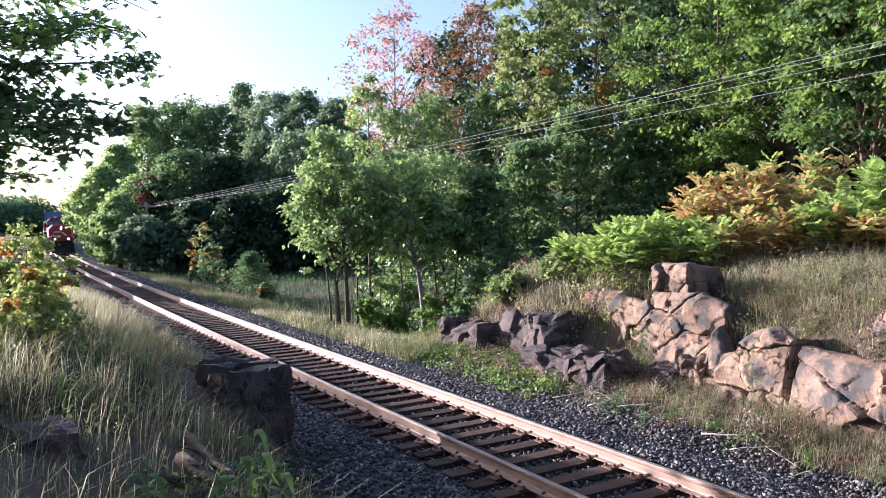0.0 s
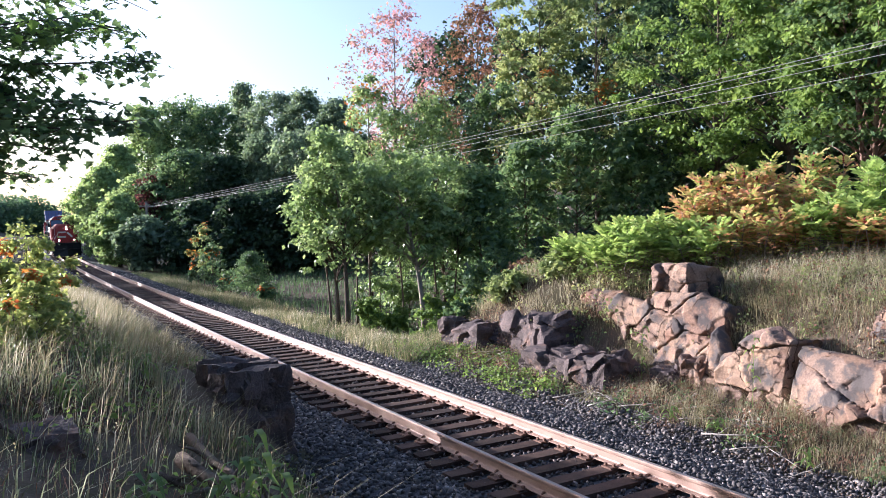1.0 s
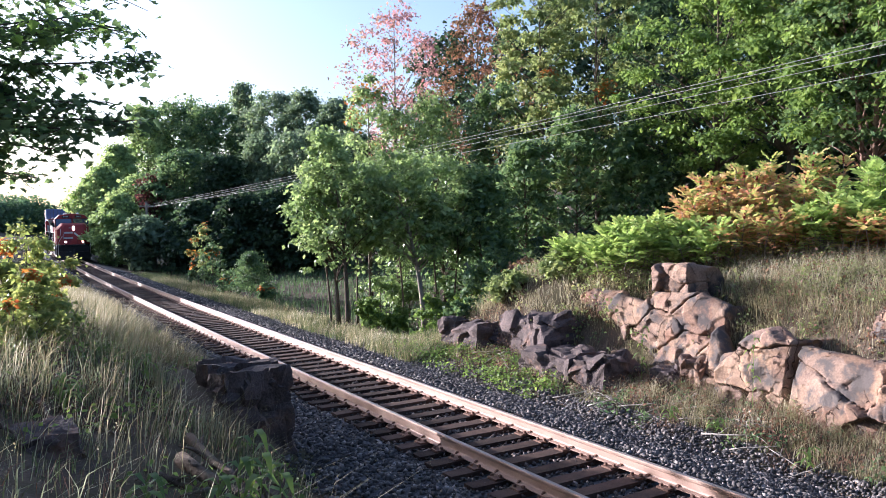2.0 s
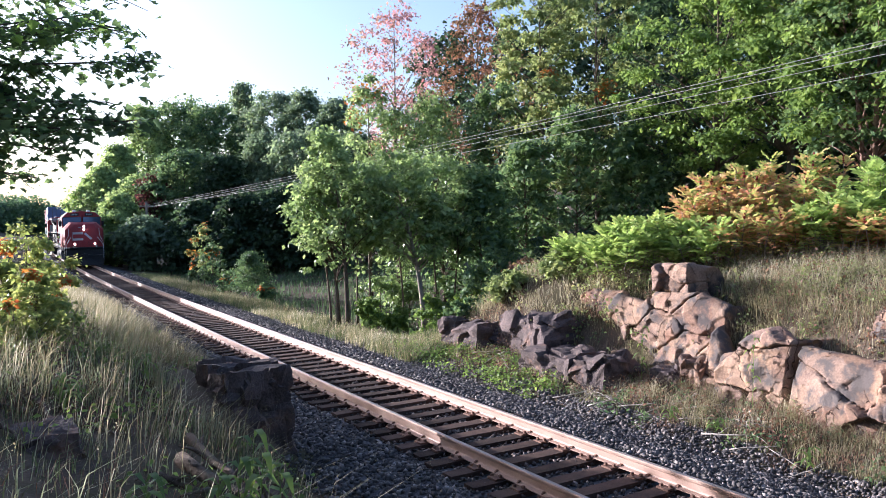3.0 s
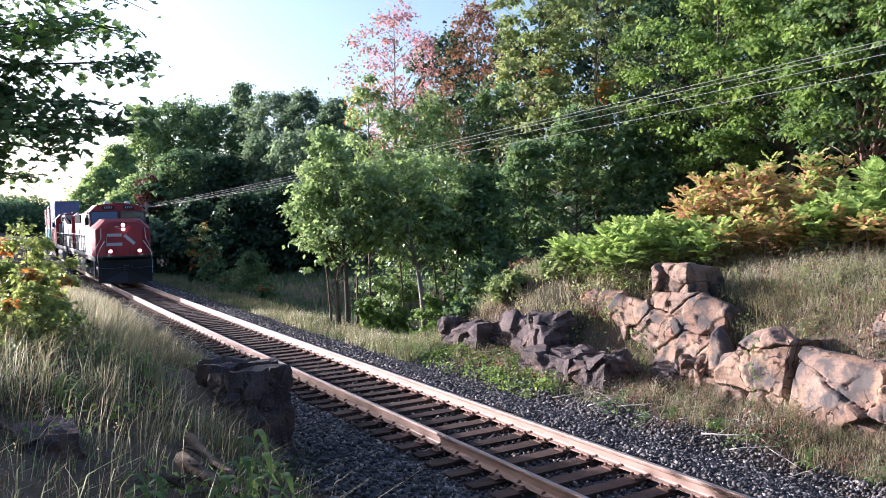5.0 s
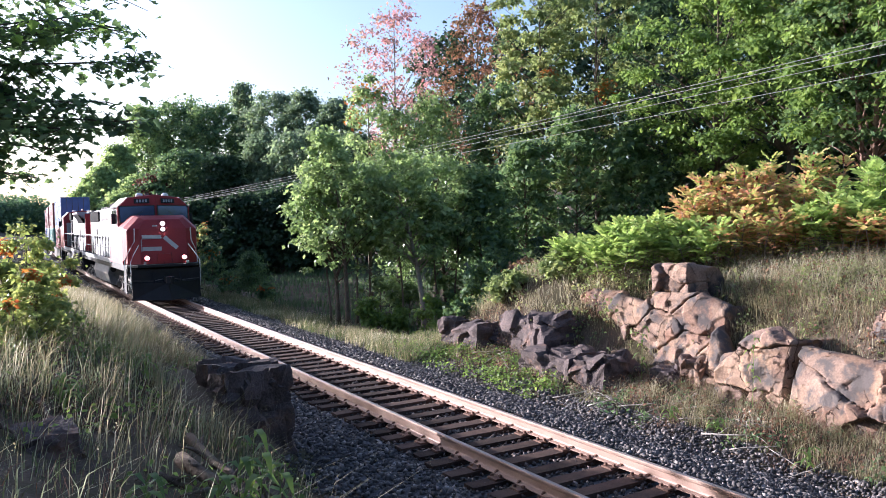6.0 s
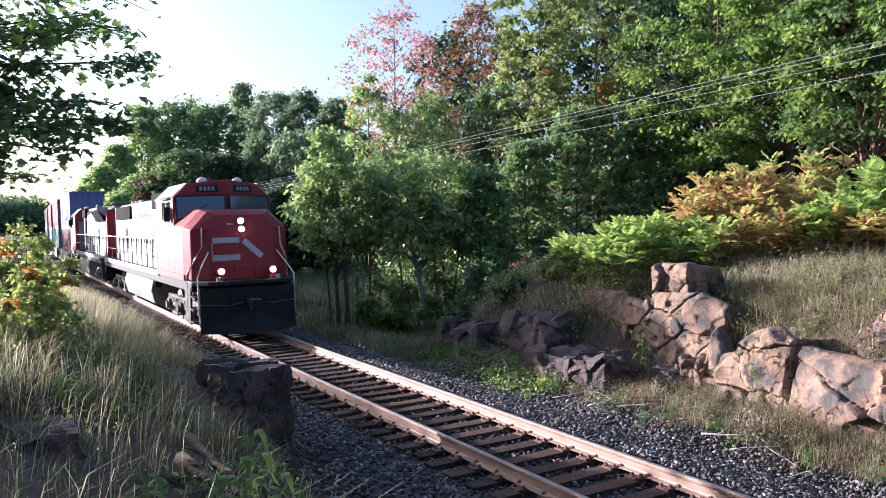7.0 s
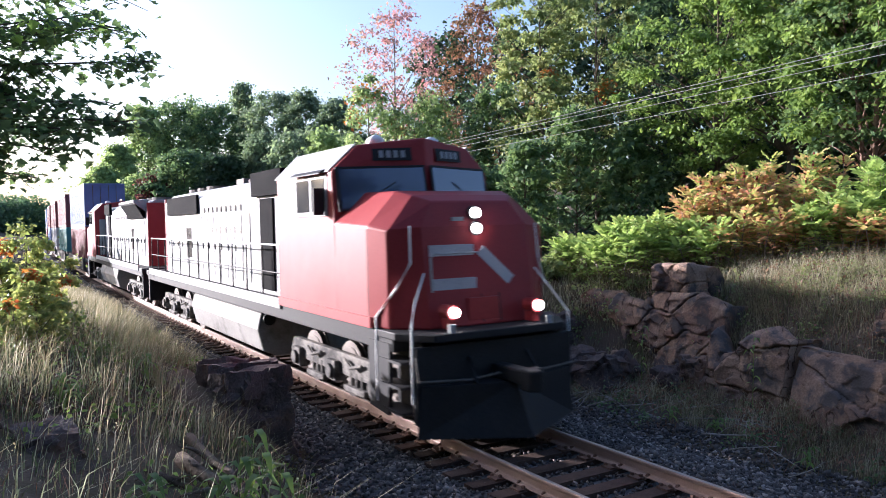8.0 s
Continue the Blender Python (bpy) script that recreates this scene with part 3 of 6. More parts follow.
def tree(name, label, x, y, h, crown_r, crown_z0, n_leaves, leaf, leaf_mat, seed, trunk_r=0.14, lean=(0, 0), clumps=85, open_=0.3, bark=BARK, z=None, category="tree", group="trees of the wood", squash=1.0, accents=None, fluff=1.0, flat=0.62):
    """Tapered trunk with limbs; the crown is many leaf clumps along the limbs' ends, with gaps between."""
    r = np.random.default_rng(seed)
    z0 = (ground(x, y) if z is None else z) - 0.15
    root = thing(name, label, category, group, pose(x, y, z0))
    wood = Shape()
    path = []
    for i in range(9):
        t = i / 8
        path.append((lean[0] * t * t + 0.10 * math.sin(3 * t + seed) * trunk_r * 8 * t, lean[1] * t * t + 0.1 * math.cos(2.5 * t + seed) * trunk_r * 8 * t, h * 0.93 * t))
    wood.tube(path, [trunk_r * (1.25 if i == 0 else 1) * (1 - 0.9 * i / 8) for i in range(9)], 8)
    axis = lambda zz: Vector((np.interp(zz, [p[2] for p in path], [p[0] for p in path]), np.interp(zz, [p[2] for p in path], [p[1] for p in path]), zz))
    cents, rads = [], []
    for i in range(clumps):
        u = (i + 0.5) / clumps
        zz = crown_z0 + (h - crown_z0) * u ** 0.9
        prof_r = crown_r * (math.sin(math.pi * min(1, 0.16 + 0.80 * u)) ** 0.7) * (0.85 + 0.3 * math.sin(5 * u + seed))
        ang = i * 2.399 + r.random() * 0.9
        rr = prof_r * (open_ + (1 - open_) * math.sqrt(r.random())) * (0.8 + 0.35 * r.random())
        c = axis(zz) + Vector((math.cos(ang) * rr, math.sin(ang) * rr * squash, (r.random() - 0.5) * 0.6))
        cents.append(c)
        rads.append(crown_r * fluff * (0.15 + 0.14 * r.random()))
        if i % 2 == 0 or clumps < 40:
            zb = max(crown_z0 * 0.75, zz - rr * (0.5 + 0.5 * r.random()))
            a = axis(min(zb, h * 0.85))
            mid = (a + c) / 2 + Vector((0, 0, 0.08 * rr))
            w = trunk_r * 0.36 * (1 - 0.75 * u)
            wood.tube([a, mid, c], [w, w * 0.6, w * 0.25], 5)
    part("trunk", wood, bark, root, smooth_=True)
    cents, rads = np.array(cents), np.array(rads)
    pick = r.integers(0, clumps, n_leaves)
    d = r.normal(size=(n_leaves, 3))
    d /= np.linalg.norm(d, axis=1, keepdims=True)
    rad = rads[pick] * np.minimum(np.abs(r.normal(size=n_leaves)) * 0.62 + 0.22, 1.7)
    pos = cents[pick] + d * rad[:, None] * np.array([1.0, 1.0, flat])
    v, f = leaves_np(pos, np.full(n_leaves, leaf), r, 0.5, d)
    part("crown", np_mesh("crown", v, f), leaf_mat, root)
    if accents:
        mat, share, zmin = accents
        good = np.where(cents[:, 2] > min(zmin, np.median(cents[:, 2])))[0]
        sel = r.choice(good, max(1, int(len(good) * share)), replace=False)
        m_ = int(n_leaves * share * 0.6)
        pick = r.choice(sel, m_)
        d = r.normal(size=(m_, 3))
        d /= np.linalg.norm(d, axis=1, keepdims=True)
        pos = cents[pick] + d * (rads[pick] * 1.05 * r.random(m_) ** 0.4)[:, None]
        v, f = leaves_np(pos, np.full(m_, leaf), r, 0.5, d)
        part("autumn_leaves", np_mesh("autumn_leaves", v, f), mat, root, "turned red and orange leaves")
    return root


GREEN = leafy("green_leaves", [(0.046, 0.087, 0.051), (0.092, 0.159, 0.074), (0.156, 0.241, 0.095), (0.248, 0.339, 0.135)])
BRIGHT = leafy("bright_green_leaves", [(0.072, 0.122, 0.038), (0.127, 0.206, 0.053), (0.195, 0.292, 0.070), (0.279, 0.367, 0.096)])
YELLOWG = leafy("yellow_green_leaves", [(0.099, 0.145, 0.057), (0.178, 0.238, 0.092), (0.267, 0.319, 0.128), (0.386, 0.387, 0.173)])
# Very dark greens: shade inside the wood is put into the leaf colour.
DARKG = leafy("shade_dark_green_leaves", [(0.021, 0.043, 0.027), (0.038, 0.072, 0.039), (0.060, 0.102, 0.049), (0.085, 0.136, 0.058)])
REDDISH = leafy("turning_red_leaves", [(0.209, 0.200, 0.150), (0.363, 0.242, 0.213), (0.473, 0.231, 0.250), (0.528, 0.284, 0.300)])
BROWNRED = leafy("brown_red_leaves", [(0.09, 0.09, 0.04), (0.17, 0.11, 0.06), (0.25, 0.13, 0.08), (0.33, 0.17, 0.11)])
ORANGE = leafy("orange_leaves", [(0.20, 0.16, 0.03), (0.36, 0.16, 0.03), (0.50, 0.15, 0.05), (0.42, 0.08, 0.05)])
# Distance haze over the hill is mixed into this leaf colour.
HAZEG = leafy("haze_tinted_distant_leaves", [(0.053, 0.099, 0.052), (0.079, 0.145, 0.077), (0.112, 0.185, 0.086), (0.145, 0.224, 0.104)])
PALEG = leafy("pale_glossy_leaves", [(0.085, 0.137, 0.056), (0.165, 0.247, 0.095), (0.260, 0.361, 0.140), (0.393, 0.482, 0.238)], 0.35, 0.42, 0.7)
LIGHTG = leafy("light_green_leaves", [(0.138, 0.207, 0.096), (0.230, 0.322, 0.132), (0.333, 0.437, 0.180), (0.437, 0.529, 0.228)])
MAROONLEAF = leafy("maroon_leaves", [(0.05, 0.03, 0.03), (0.12, 0.045, 0.045), (0.18, 0.065, 0.06), (0.14, 0.10, 0.06)])
# Paler, bluer green: the far trees' haze sits in the leaf colour.
FARG = leafy("haze_tinted_green_leaves", [(0.100, 0.148, 0.104), (0.150, 0.212, 0.131), (0.199, 0.275, 0.158), (0.259, 0.339, 0.175)])
SUMAC = leafy("sumac_green_leaves", [(0.164, 0.253, 0.073), (0.251, 0.363, 0.101), (0.362, 0.456, 0.144), (0.535, 0.514, 0.245)])
SUMACRED = leafy("sumac_turning_leaves", [(0.156, 0.232, 0.064), (0.239, 0.327, 0.085), (0.373, 0.401, 0.128), (0.518, 0.370, 0.170), (0.487, 0.211, 0.139), (0.311, 0.348, 0.106), (0.176, 0.264, 0.064)])
GRASSDRY = leafy("dry_grass", [(0.112, 0.108, 0.060), (0.214, 0.196, 0.118), (0.363, 0.333, 0.227), (0.614, 0.588, 0.494)], 0.6, 0.45)
GRASSGREEN = leafy("green_grass", [(0.05, 0.078, 0.036), (0.095, 0.13, 0.055), (0.165, 0.19, 0.085), (0.29, 0.28, 0.16)], 0.6, 0.35)


def bearing(px, y):
    return (px - 784) / 1377 * y


def top_at(py, y):
    return 3.176 + y * ((441 - py) / 1377 - 0.0373)


def wood_tree(px, y, py, r, z0f, n, leaf, mat, seed, label, **k):
    """A tree by its bearing, distance and the level that its top reaches."""
    x = bearing(px, y)
    g = ground(x, y)
    h = top_at(py, y) - g
    return tree("tree", label, x, y, h, r, h * z0f, n, leaf, mat, seed, **k)


MAPLE = "broadleaf tree with dense green crown"
# young trees beside the meadow
wood_tree(612, 29.0, 236, 2.0, 0.46, 6120, 0.155, PALEG, 101, "slender young maple with several thin stems", trunk_r=0.10, lean=(-0.5, 0), bark=BARK)
wood_tree(596, 29.3, 300, 1.5, 0.42, 2720, 0.155, PALEG, 102, "slender young maple with several thin stems", trunk_r=0.09, lean=(-0.6, 0.2))
wood_tree(748, 29.4, 268, 2.3, 0.46, 6400, 0.155, PALEG, 103, "young maple with a pale leaning trunk", trunk_r=0.12, lean=(-1.1, 0.3), bark=BARKPALE)
wood_tree(788, 31.5, 272, 2.4, 0.42, 6120, 0.155, PALEG, 104, "young maple with thin dark trunk", trunk_r=0.11, lean=(-0.4, 0))
wood_tree(705, 41.0, 190, 2.6, 0.12, 5440, 0.165, PALEG, 105, "bushy young tree reaching to the ground", trunk_r=0.08)
wood_tree(670, 31.5, 480, 1.1, 0.05, 1500, 0.15, PALEG, 106, "leafy sapling under the young maples", trunk_r=0.04, clumps=26)
wood_tree(722, 31.5, 490, 1.2, 0.05, 1500, 0.15, PALEG, 107, "leafy sapling under the young maples", trunk_r=0.04, clumps=26)
wood_tree(850, 31.0, 300, 2.3, 0.10, 5440, 0.20, GREEN, 108, MAPLE, trunk_r=0.10)
for i, (px, y, py, lx) in enumerate([(583, 29.4, 330, -0.5), (630, 29.7, 320, 0.2), (772, 30.0, 330, -0.3), (800, 30.3, 340, 0.5), (712, 30.6, 340, -0.4), (652, 30.2, 350, 0.1)]):
    wood_tree(px, y, py, 1.1, 0.6, 900, 0.18, PALEG, 160 + i, "thin bare-stemmed sapling among the young maples", trunk_r=0.055, lean=(lx, 0.1), clumps=24)
# behind them
wood_tree(705, 48, 16, 3.5, 0.48, 5000, 0.17, REDDISH, 111, "tall sparse maple turning pale red", trunk_r=0.13, clumps=80, open_=0.2)
wood_tree(655, 42, 140, 2.4, 0.3, 4760, 0.18, PALEG, 112, "green maple with a few red branches", trunk_r=0.12, accents=(ORANGE, 0.12, 5.0))
wood_tree(850, 49, 10, 3.4, 0.45, 5500, 0.18, BROWNRED, 113, "tall maple turning brown red", trunk_r=0.15, clumps=80, open_=0.2)
wood_tree(770, 42, 170, 2.9, 0.2, 6120, 0.18, PALEG, 114, MAPLE, trunk_r=0.13)
wood_tree(890, 40, 150, 3.0, 0.2, 6800, 0.23, GREEN, 115, MAPLE, trunk_r=0.14)
wood_tree(965, 37, -70, 3.2, 0.35, 14000, 0.18, YELLOWG, 116, "tall yellow green maple with an orange branch", trunk_r=0.17, accents=(ORANGE, 0.03, 9.0), fluff=0.78, flat=0.42, clumps=95, open_=0.4)
wood_tree(1060, 40, -60, 3.4, 0.3, 14500, 0.18, YELLOWG, 117, "tall yellow green maple with an orange branch", trunk_r=0.18, accents=(ORANGE, 0.035, 10.0), fluff=0.78, flat=0.42, clumps=95, open_=0.4)
wood_tree(1150, 44, 10, 3.2, 0.3, 8160, 0.23, GREEN, 118, MAPLE, trunk_r=0.18, fluff=0.78, flat=0.42, clumps=95, open_=0.4)
wood_tree(1020, 33, 190, 2.4, 0.1, 6120, 0.21, GREEN, 119, MAPLE, trunk_r=0.11)
wood_tree(930, 33, 250, 2.2, 0.1, 5440, 0.21, GREEN, 120, MAPLE, trunk_r=0.11)
wood_tree(1120, 32, 230, 2.0, 0.25, 4760, 0.21, GREEN, 121, MAPLE, trunk_r=0.11)
# the wood above the outcrop
wood_tree(1270, 31, -60, 3.6, 0.32, 19000, 0.16, BRIGHT, 131, "tall maple with bright sunlit leaves", trunk_r=0.18, fluff=0.78, flat=0.42, clumps=95, open_=0.4)
wood_tree(1400, 29, -90, 3.6, 0.32, 19000, 0.16, BRIGHT, 132, "tall maple with bright sunlit leaves", trunk_r=0.2, fluff=0.78, flat=0.42, clumps=95, open_=0.4)
wood_tree(1545, 25, -130, 3.4, 0.3, 18000, 0.155, BRIGHT, 133, "tall maple with a reddish twin trunk", trunk_r=0.12, bark=BARKRED, lean=(0.5, 0), fluff=0.78, flat=0.42, clumps=95, open_=0.4)
wood_tree(1530, 25.4, -60, 2.8, 0.3, 10000, 0.155, GREEN, 134, "tall maple with a reddish twin trunk", trunk_r=0.10, bark=BARKRED, lean=(-0.9, 0), fluff=0.78, flat=0.42, clumps=95, open_=0.4)
wood_tree(1700, 24, -120, 3.6, 0.4, 8160, 0.21, BRIGHT, 135, "tall maple with bright sunlit leaves", trunk_r=0.2, fluff=0.78, flat=0.42, clumps=95, open_=0.4)
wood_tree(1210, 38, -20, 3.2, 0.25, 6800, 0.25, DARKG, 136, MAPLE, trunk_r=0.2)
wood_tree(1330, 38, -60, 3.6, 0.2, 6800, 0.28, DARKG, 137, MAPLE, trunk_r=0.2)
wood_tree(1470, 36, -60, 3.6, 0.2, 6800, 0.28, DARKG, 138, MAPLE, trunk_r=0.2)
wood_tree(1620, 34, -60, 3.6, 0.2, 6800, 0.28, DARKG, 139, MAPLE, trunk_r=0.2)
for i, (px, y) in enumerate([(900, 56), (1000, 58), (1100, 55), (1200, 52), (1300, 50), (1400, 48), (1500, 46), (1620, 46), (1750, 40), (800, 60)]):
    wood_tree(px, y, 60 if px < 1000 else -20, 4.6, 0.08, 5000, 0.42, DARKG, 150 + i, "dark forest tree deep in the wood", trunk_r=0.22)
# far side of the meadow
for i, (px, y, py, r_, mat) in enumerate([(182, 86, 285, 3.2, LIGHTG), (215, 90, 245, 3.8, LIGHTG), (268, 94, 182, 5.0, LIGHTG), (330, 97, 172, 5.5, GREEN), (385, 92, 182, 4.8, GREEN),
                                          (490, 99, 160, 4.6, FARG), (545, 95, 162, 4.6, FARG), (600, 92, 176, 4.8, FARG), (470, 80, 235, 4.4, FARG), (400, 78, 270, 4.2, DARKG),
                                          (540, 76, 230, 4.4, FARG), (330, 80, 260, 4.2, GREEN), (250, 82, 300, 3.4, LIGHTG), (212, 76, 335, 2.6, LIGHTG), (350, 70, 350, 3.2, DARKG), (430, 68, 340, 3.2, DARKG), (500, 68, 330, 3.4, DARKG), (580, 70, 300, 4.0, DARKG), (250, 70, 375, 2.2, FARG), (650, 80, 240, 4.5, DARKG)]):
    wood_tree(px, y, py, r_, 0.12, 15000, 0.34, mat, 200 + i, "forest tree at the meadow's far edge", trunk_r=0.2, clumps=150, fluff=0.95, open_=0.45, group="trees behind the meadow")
wood_tree(276, 79, 296, 2.1, 0.35, 3200, 0.26, MAROONLEAF, 230, "small dark red maple at the wood's edge", trunk_r=0.12, group="trees behind the meadow")


def pine(x, y, h, seed, mat, base_r, n=9000, leaf=0.45, label="tall dark pine above the wood", name="pine_tree"):
    r = np.random.default_rng(seed)
    root = thing(name, label, "tree", "", pose(x, y, ground(x, y) - 0.15))
    wood = Shape().tube([(0, 0, 0), (0.05 * h * 0.1, 0, h * 0.5), (0, 0, h)], [h * 0.014, h * 0.01, 0.01], 8)
    pos, out = [], []
    for k in range(70):
        u = k / 70
        z = h * (0.22 + 0.77 * u)
        L = base_r * (1 - u) ** 0.75 * (0.6 + 0.6 * r.random()) + 0.12 * base_r
        a = k * 2.4 + r.random()
        d = np.array([math.cos(a), math.sin(a), 0.15 + 0.2 * r.random()])
        wood.tube([(0, 0, z), tuple(d * L + (0, 0, z))], [h * 0.0035, h * 0.001], 4)
        m_ = n // 70
        t = r.random(m_) ** 0.7
        p = np.array([0, 0, z]) + d[None] * (L * t)[:, None] + r.normal(size=(m_, 3)) * base_r * 0.09 * np.array([1, 1, .6])
        pos.append(p)
        out.append(np.tile(d, (m_, 1)))
    part("trunk", wood, BARK, root)
    v, f = leaves_np(np.concatenate(pos), np.full(len(np.concatenate(pos)), leaf), r, 0.2, np.concatenate(out))
    part("crown", np_mesh("crown", v, f), mat, root)
    return root


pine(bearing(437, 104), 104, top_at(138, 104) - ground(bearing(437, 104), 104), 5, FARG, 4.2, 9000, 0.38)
pine(bearing(443, 41.5), 41.5, top_at(436, 41.5) - ground(bearing(443, 41.5), 41.5), 6, GREEN, 1.3, 9000, 0.075, "small bushy green conifer beside the track", "young_conifer")

# woods all round, behind and beside the camera: unseen, added to hold back sky light
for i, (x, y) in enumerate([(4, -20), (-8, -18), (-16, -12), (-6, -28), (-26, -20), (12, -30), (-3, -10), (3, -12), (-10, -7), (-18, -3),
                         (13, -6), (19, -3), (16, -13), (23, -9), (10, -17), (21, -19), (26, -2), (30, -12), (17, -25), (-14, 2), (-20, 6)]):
    tree("tree", "unseen forest tree closing the clearing against sky light", x, y, 13 + (i * 37 % 5), 4.8, 2.0, 3000, 0.55, DARKG, 300 + i, trunk_r=0.25, clumps=50, group="trees round the clearing")


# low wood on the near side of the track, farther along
# Added mostly out of view, so that their shadows reach the meadow.
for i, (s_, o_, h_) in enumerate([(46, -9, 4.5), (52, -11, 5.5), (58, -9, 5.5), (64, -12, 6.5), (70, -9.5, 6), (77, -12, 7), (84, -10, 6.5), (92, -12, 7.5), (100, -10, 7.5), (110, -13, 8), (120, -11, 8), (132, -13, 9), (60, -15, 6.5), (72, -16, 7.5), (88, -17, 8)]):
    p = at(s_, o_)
    tree("tree", "young tree added on the near side to shade the meadow", p.x, p.y, h_ * 0.82, h_ * 0.32, h_ * 0.1, 2600, 0.3, FARG, 330 + i, trunk_r=0.09, clumps=45, group="young trees near the track")


# distant wooded hill
def woods(name, label, rows, n, leaf, mat, seed):
    r = np.random.default_rng(seed)
    pos, out = [], []
    for px, y, py, rad in rows:
        x, zt = bearing(px, y), top_at(py, y)
        z0 = ground(x, y)
        m_ = n // len(rows)
        d = r.normal(size=(m_, 3))
        d /= np.linalg.norm(d, axis=1, keepdims=True)
        hh = max(zt - z0, 3)
        p = np.array([x, y, z0 + hh * 0.5]) + d * np.array([rad, rad, hh * 0.5]) * (0.75 + 0.3 * np.sin(d[:, :1] * 9 + d[:, 2:] * 11) * 0.6)
        pos.append(p)
        out.append(d)
    v, f = leaves_np(np.concatenate(pos), np.full(len(np.concatenate(pos)), leaf), r, 0.4, np.concatenate(out))
    return tagged(part(name, np_mesh(name, v, f), mat), label, "woods", kind="stuff")


rows = []
hr = np.random.default_rng(44)
for k in range(60):
    px = -120 + 255 * k / 59
    ridge = np.interp(px, [-120, 40, 80, 110, 135], [322, 332, 346, 362, 382])
    rows.append((px, 255 + 50 * hr.random(), ridge + 7 * hr.normal() + (26 if k % 3 == 0 else 0), 7 + 3 * hr.random()))
woods("distant_woods", "hazy wooded hill beyond the railway curve", rows, 30000, 1.15, HAZEG, 45)


# ---- overhanging maple, its trunk beside the bank ----
def maple(x, y, seed):
    r = np.random.default_rng(seed)
    z0 = ground(x, y) - 0.2
    root = thing("maple_tree", "maple with dark green branches hanging over the bank", "tree", "", pose(x, y, z0))
    wood = Shape().tube([(0, 0, 0), (.1, .1, 3), (0, .2, 6), (.2, .1, 10)], [.24, .2, .15, .03], 10)
    pos, twigs = [], []

    def spray(a, b, count, width, drop):
        """A limb from a to b with leaf-bearing twigs on both sides."""
        a, b = Vector(a), Vector(b)
        mid = (a + b) / 2 + Vector((0, 0, 0.25))
        wood.tube([a, mid, b], [.03, .016, .006], 6)
        for k in range(count):
            t = 0.15 + 0.85 * r.random() ** 0.8
            p = (1 - t) ** 2 * a + 2 * t * (1 - t) * mid + t * t * b
            g = np.clip(r.normal(size=4), -1.4, 1.4)
            q = p + Vector((g[0] * width + 0.1, g[1] * width, g[2] * width * 0.35 - drop * abs(g[3])))
            wood.tube([p, q], [.007, .003], 4)
            for _ in range(10):
                u = 0.25 + 0.85 * r.random()
                pos.append(p.lerp(q, u) + Vector(r.normal(size=3) * np.array([0.12, 0.12, 0.05])))

    to = lambda px, py, d: (bearing(px, d) - x, d - y, top_at(py, d) - z0)
    for px, py, d, cnt, w_, dr in [(282, 100, 8.2, 46, .17, .05), (225, 40, 8.6, 52, .24, .05), (150, 20, 8.0, 60, .25, .05), (235, 205, 8.2, 50, .15, .08), (200, 170, 7.8, 56, .20, .10), (120, 215, 7.6, 52, .19, .10),
                                   (60, 150, 8.4, 46, .22, .08), (40, 60, 8.8, 44, .26, .05), (100, 100, 8.6, 40, .18, .05), (70, 300, 7.8, 12, .10, .05), (30, 275, 8.0, 14, .12, .05), (170, -40, 8.6, 50, .3, .05), (40, -60, 8.4, 60, .35, .05), (-60, 150, 8.0, 60, .35, .05), (145, 255, 7.8, 26, .11, .06)]:
        e = to(px, py, d)
        spray((0, 0.2, e[2] * 0.55 + 1.0), e, cnt, w_, dr)
    part("trunk", wood, BARK, root, smooth_=True)
    pos = np.array([tuple(p) for p in pos])
    v, f = leaves_np(pos, np.full(len(pos), 0.092), r, 1.3, None, True)
    part("crown", np_mesh("crown", v, f), MAPLELEAF, root, "dark lobed leaves")
    return root


MAPLELEAF = leafy("maple_leaves", [(0.068, 0.112, 0.068), (0.112, 0.182, 0.085), (0.165, 0.266, 0.102), (0.360, 0.560, 0.119)], 0.4, 0.5)
maple(-7.6, 8.6, 71)


# ---- shrubs ----
def shrub(px, y, py, r_, n, leaf, mat, seed, label, **k):
    x = bearing(px, y)
    h = max(top_at(py, y) - ground(x, y), 0.5)
    k.setdefault("trunk_r", 0.025)
    return tree("shrub", label, x, y, h, r_, h * k.pop("z0f", 0.1), n, leaf, mat, seed, clumps=k.pop("clumps", 30), category="shrub", group="shrubs", **k)


LEFTB = leafy("yellowing_shrub_leaves", [(0.12, 0.18, 0.06), (0.22, 0.29, 0.09), (0.34, 0.38, 0.12), (0.46, 0.38, 0.15)])
# The last three stand out of view, added to shade the near bank.
for i, (px, y, py, r_, n) in enumerate([(45, 12.8, 388, .75, 1500), (72, 13.6, 432, .55, 1000), (0, 12.2, 430, .55, 1100), (60, 11.6, 470, .6, 1000), (95, 14.6, 468, .35, 500), (20, 10.8, 500, .5, 700), (-370, 7.4, 280, .8, 1300), (-560, 7.0, 280, .8, 1200), (-1100, 6.4, 260, 1.2, 1400)]):
    shrub(px, y, py, r_, n * 2, 0.075, LEFTB, 400 + i, "yellow green shrub with reddening leaves on the bank", accents=(ORANGE, 0.07, 0.6))
for i, (px, y, py, r_, mat) in enumerate([(360, 47, 390, .9, YELLOWG), (375, 45, 425, .9, GREEN), (405, 43, 470, .8, GREEN), (350, 49, 440, .8, DARKG), (470, 40, 500, .6, GREEN)]):
    shrub(px, y, py, r_, 900, 0.16, mat, 420 + i, "thin roadside sapling with orange top leaves", accents=(ORANGE, 0.25, 2.0), z0f=0.35)
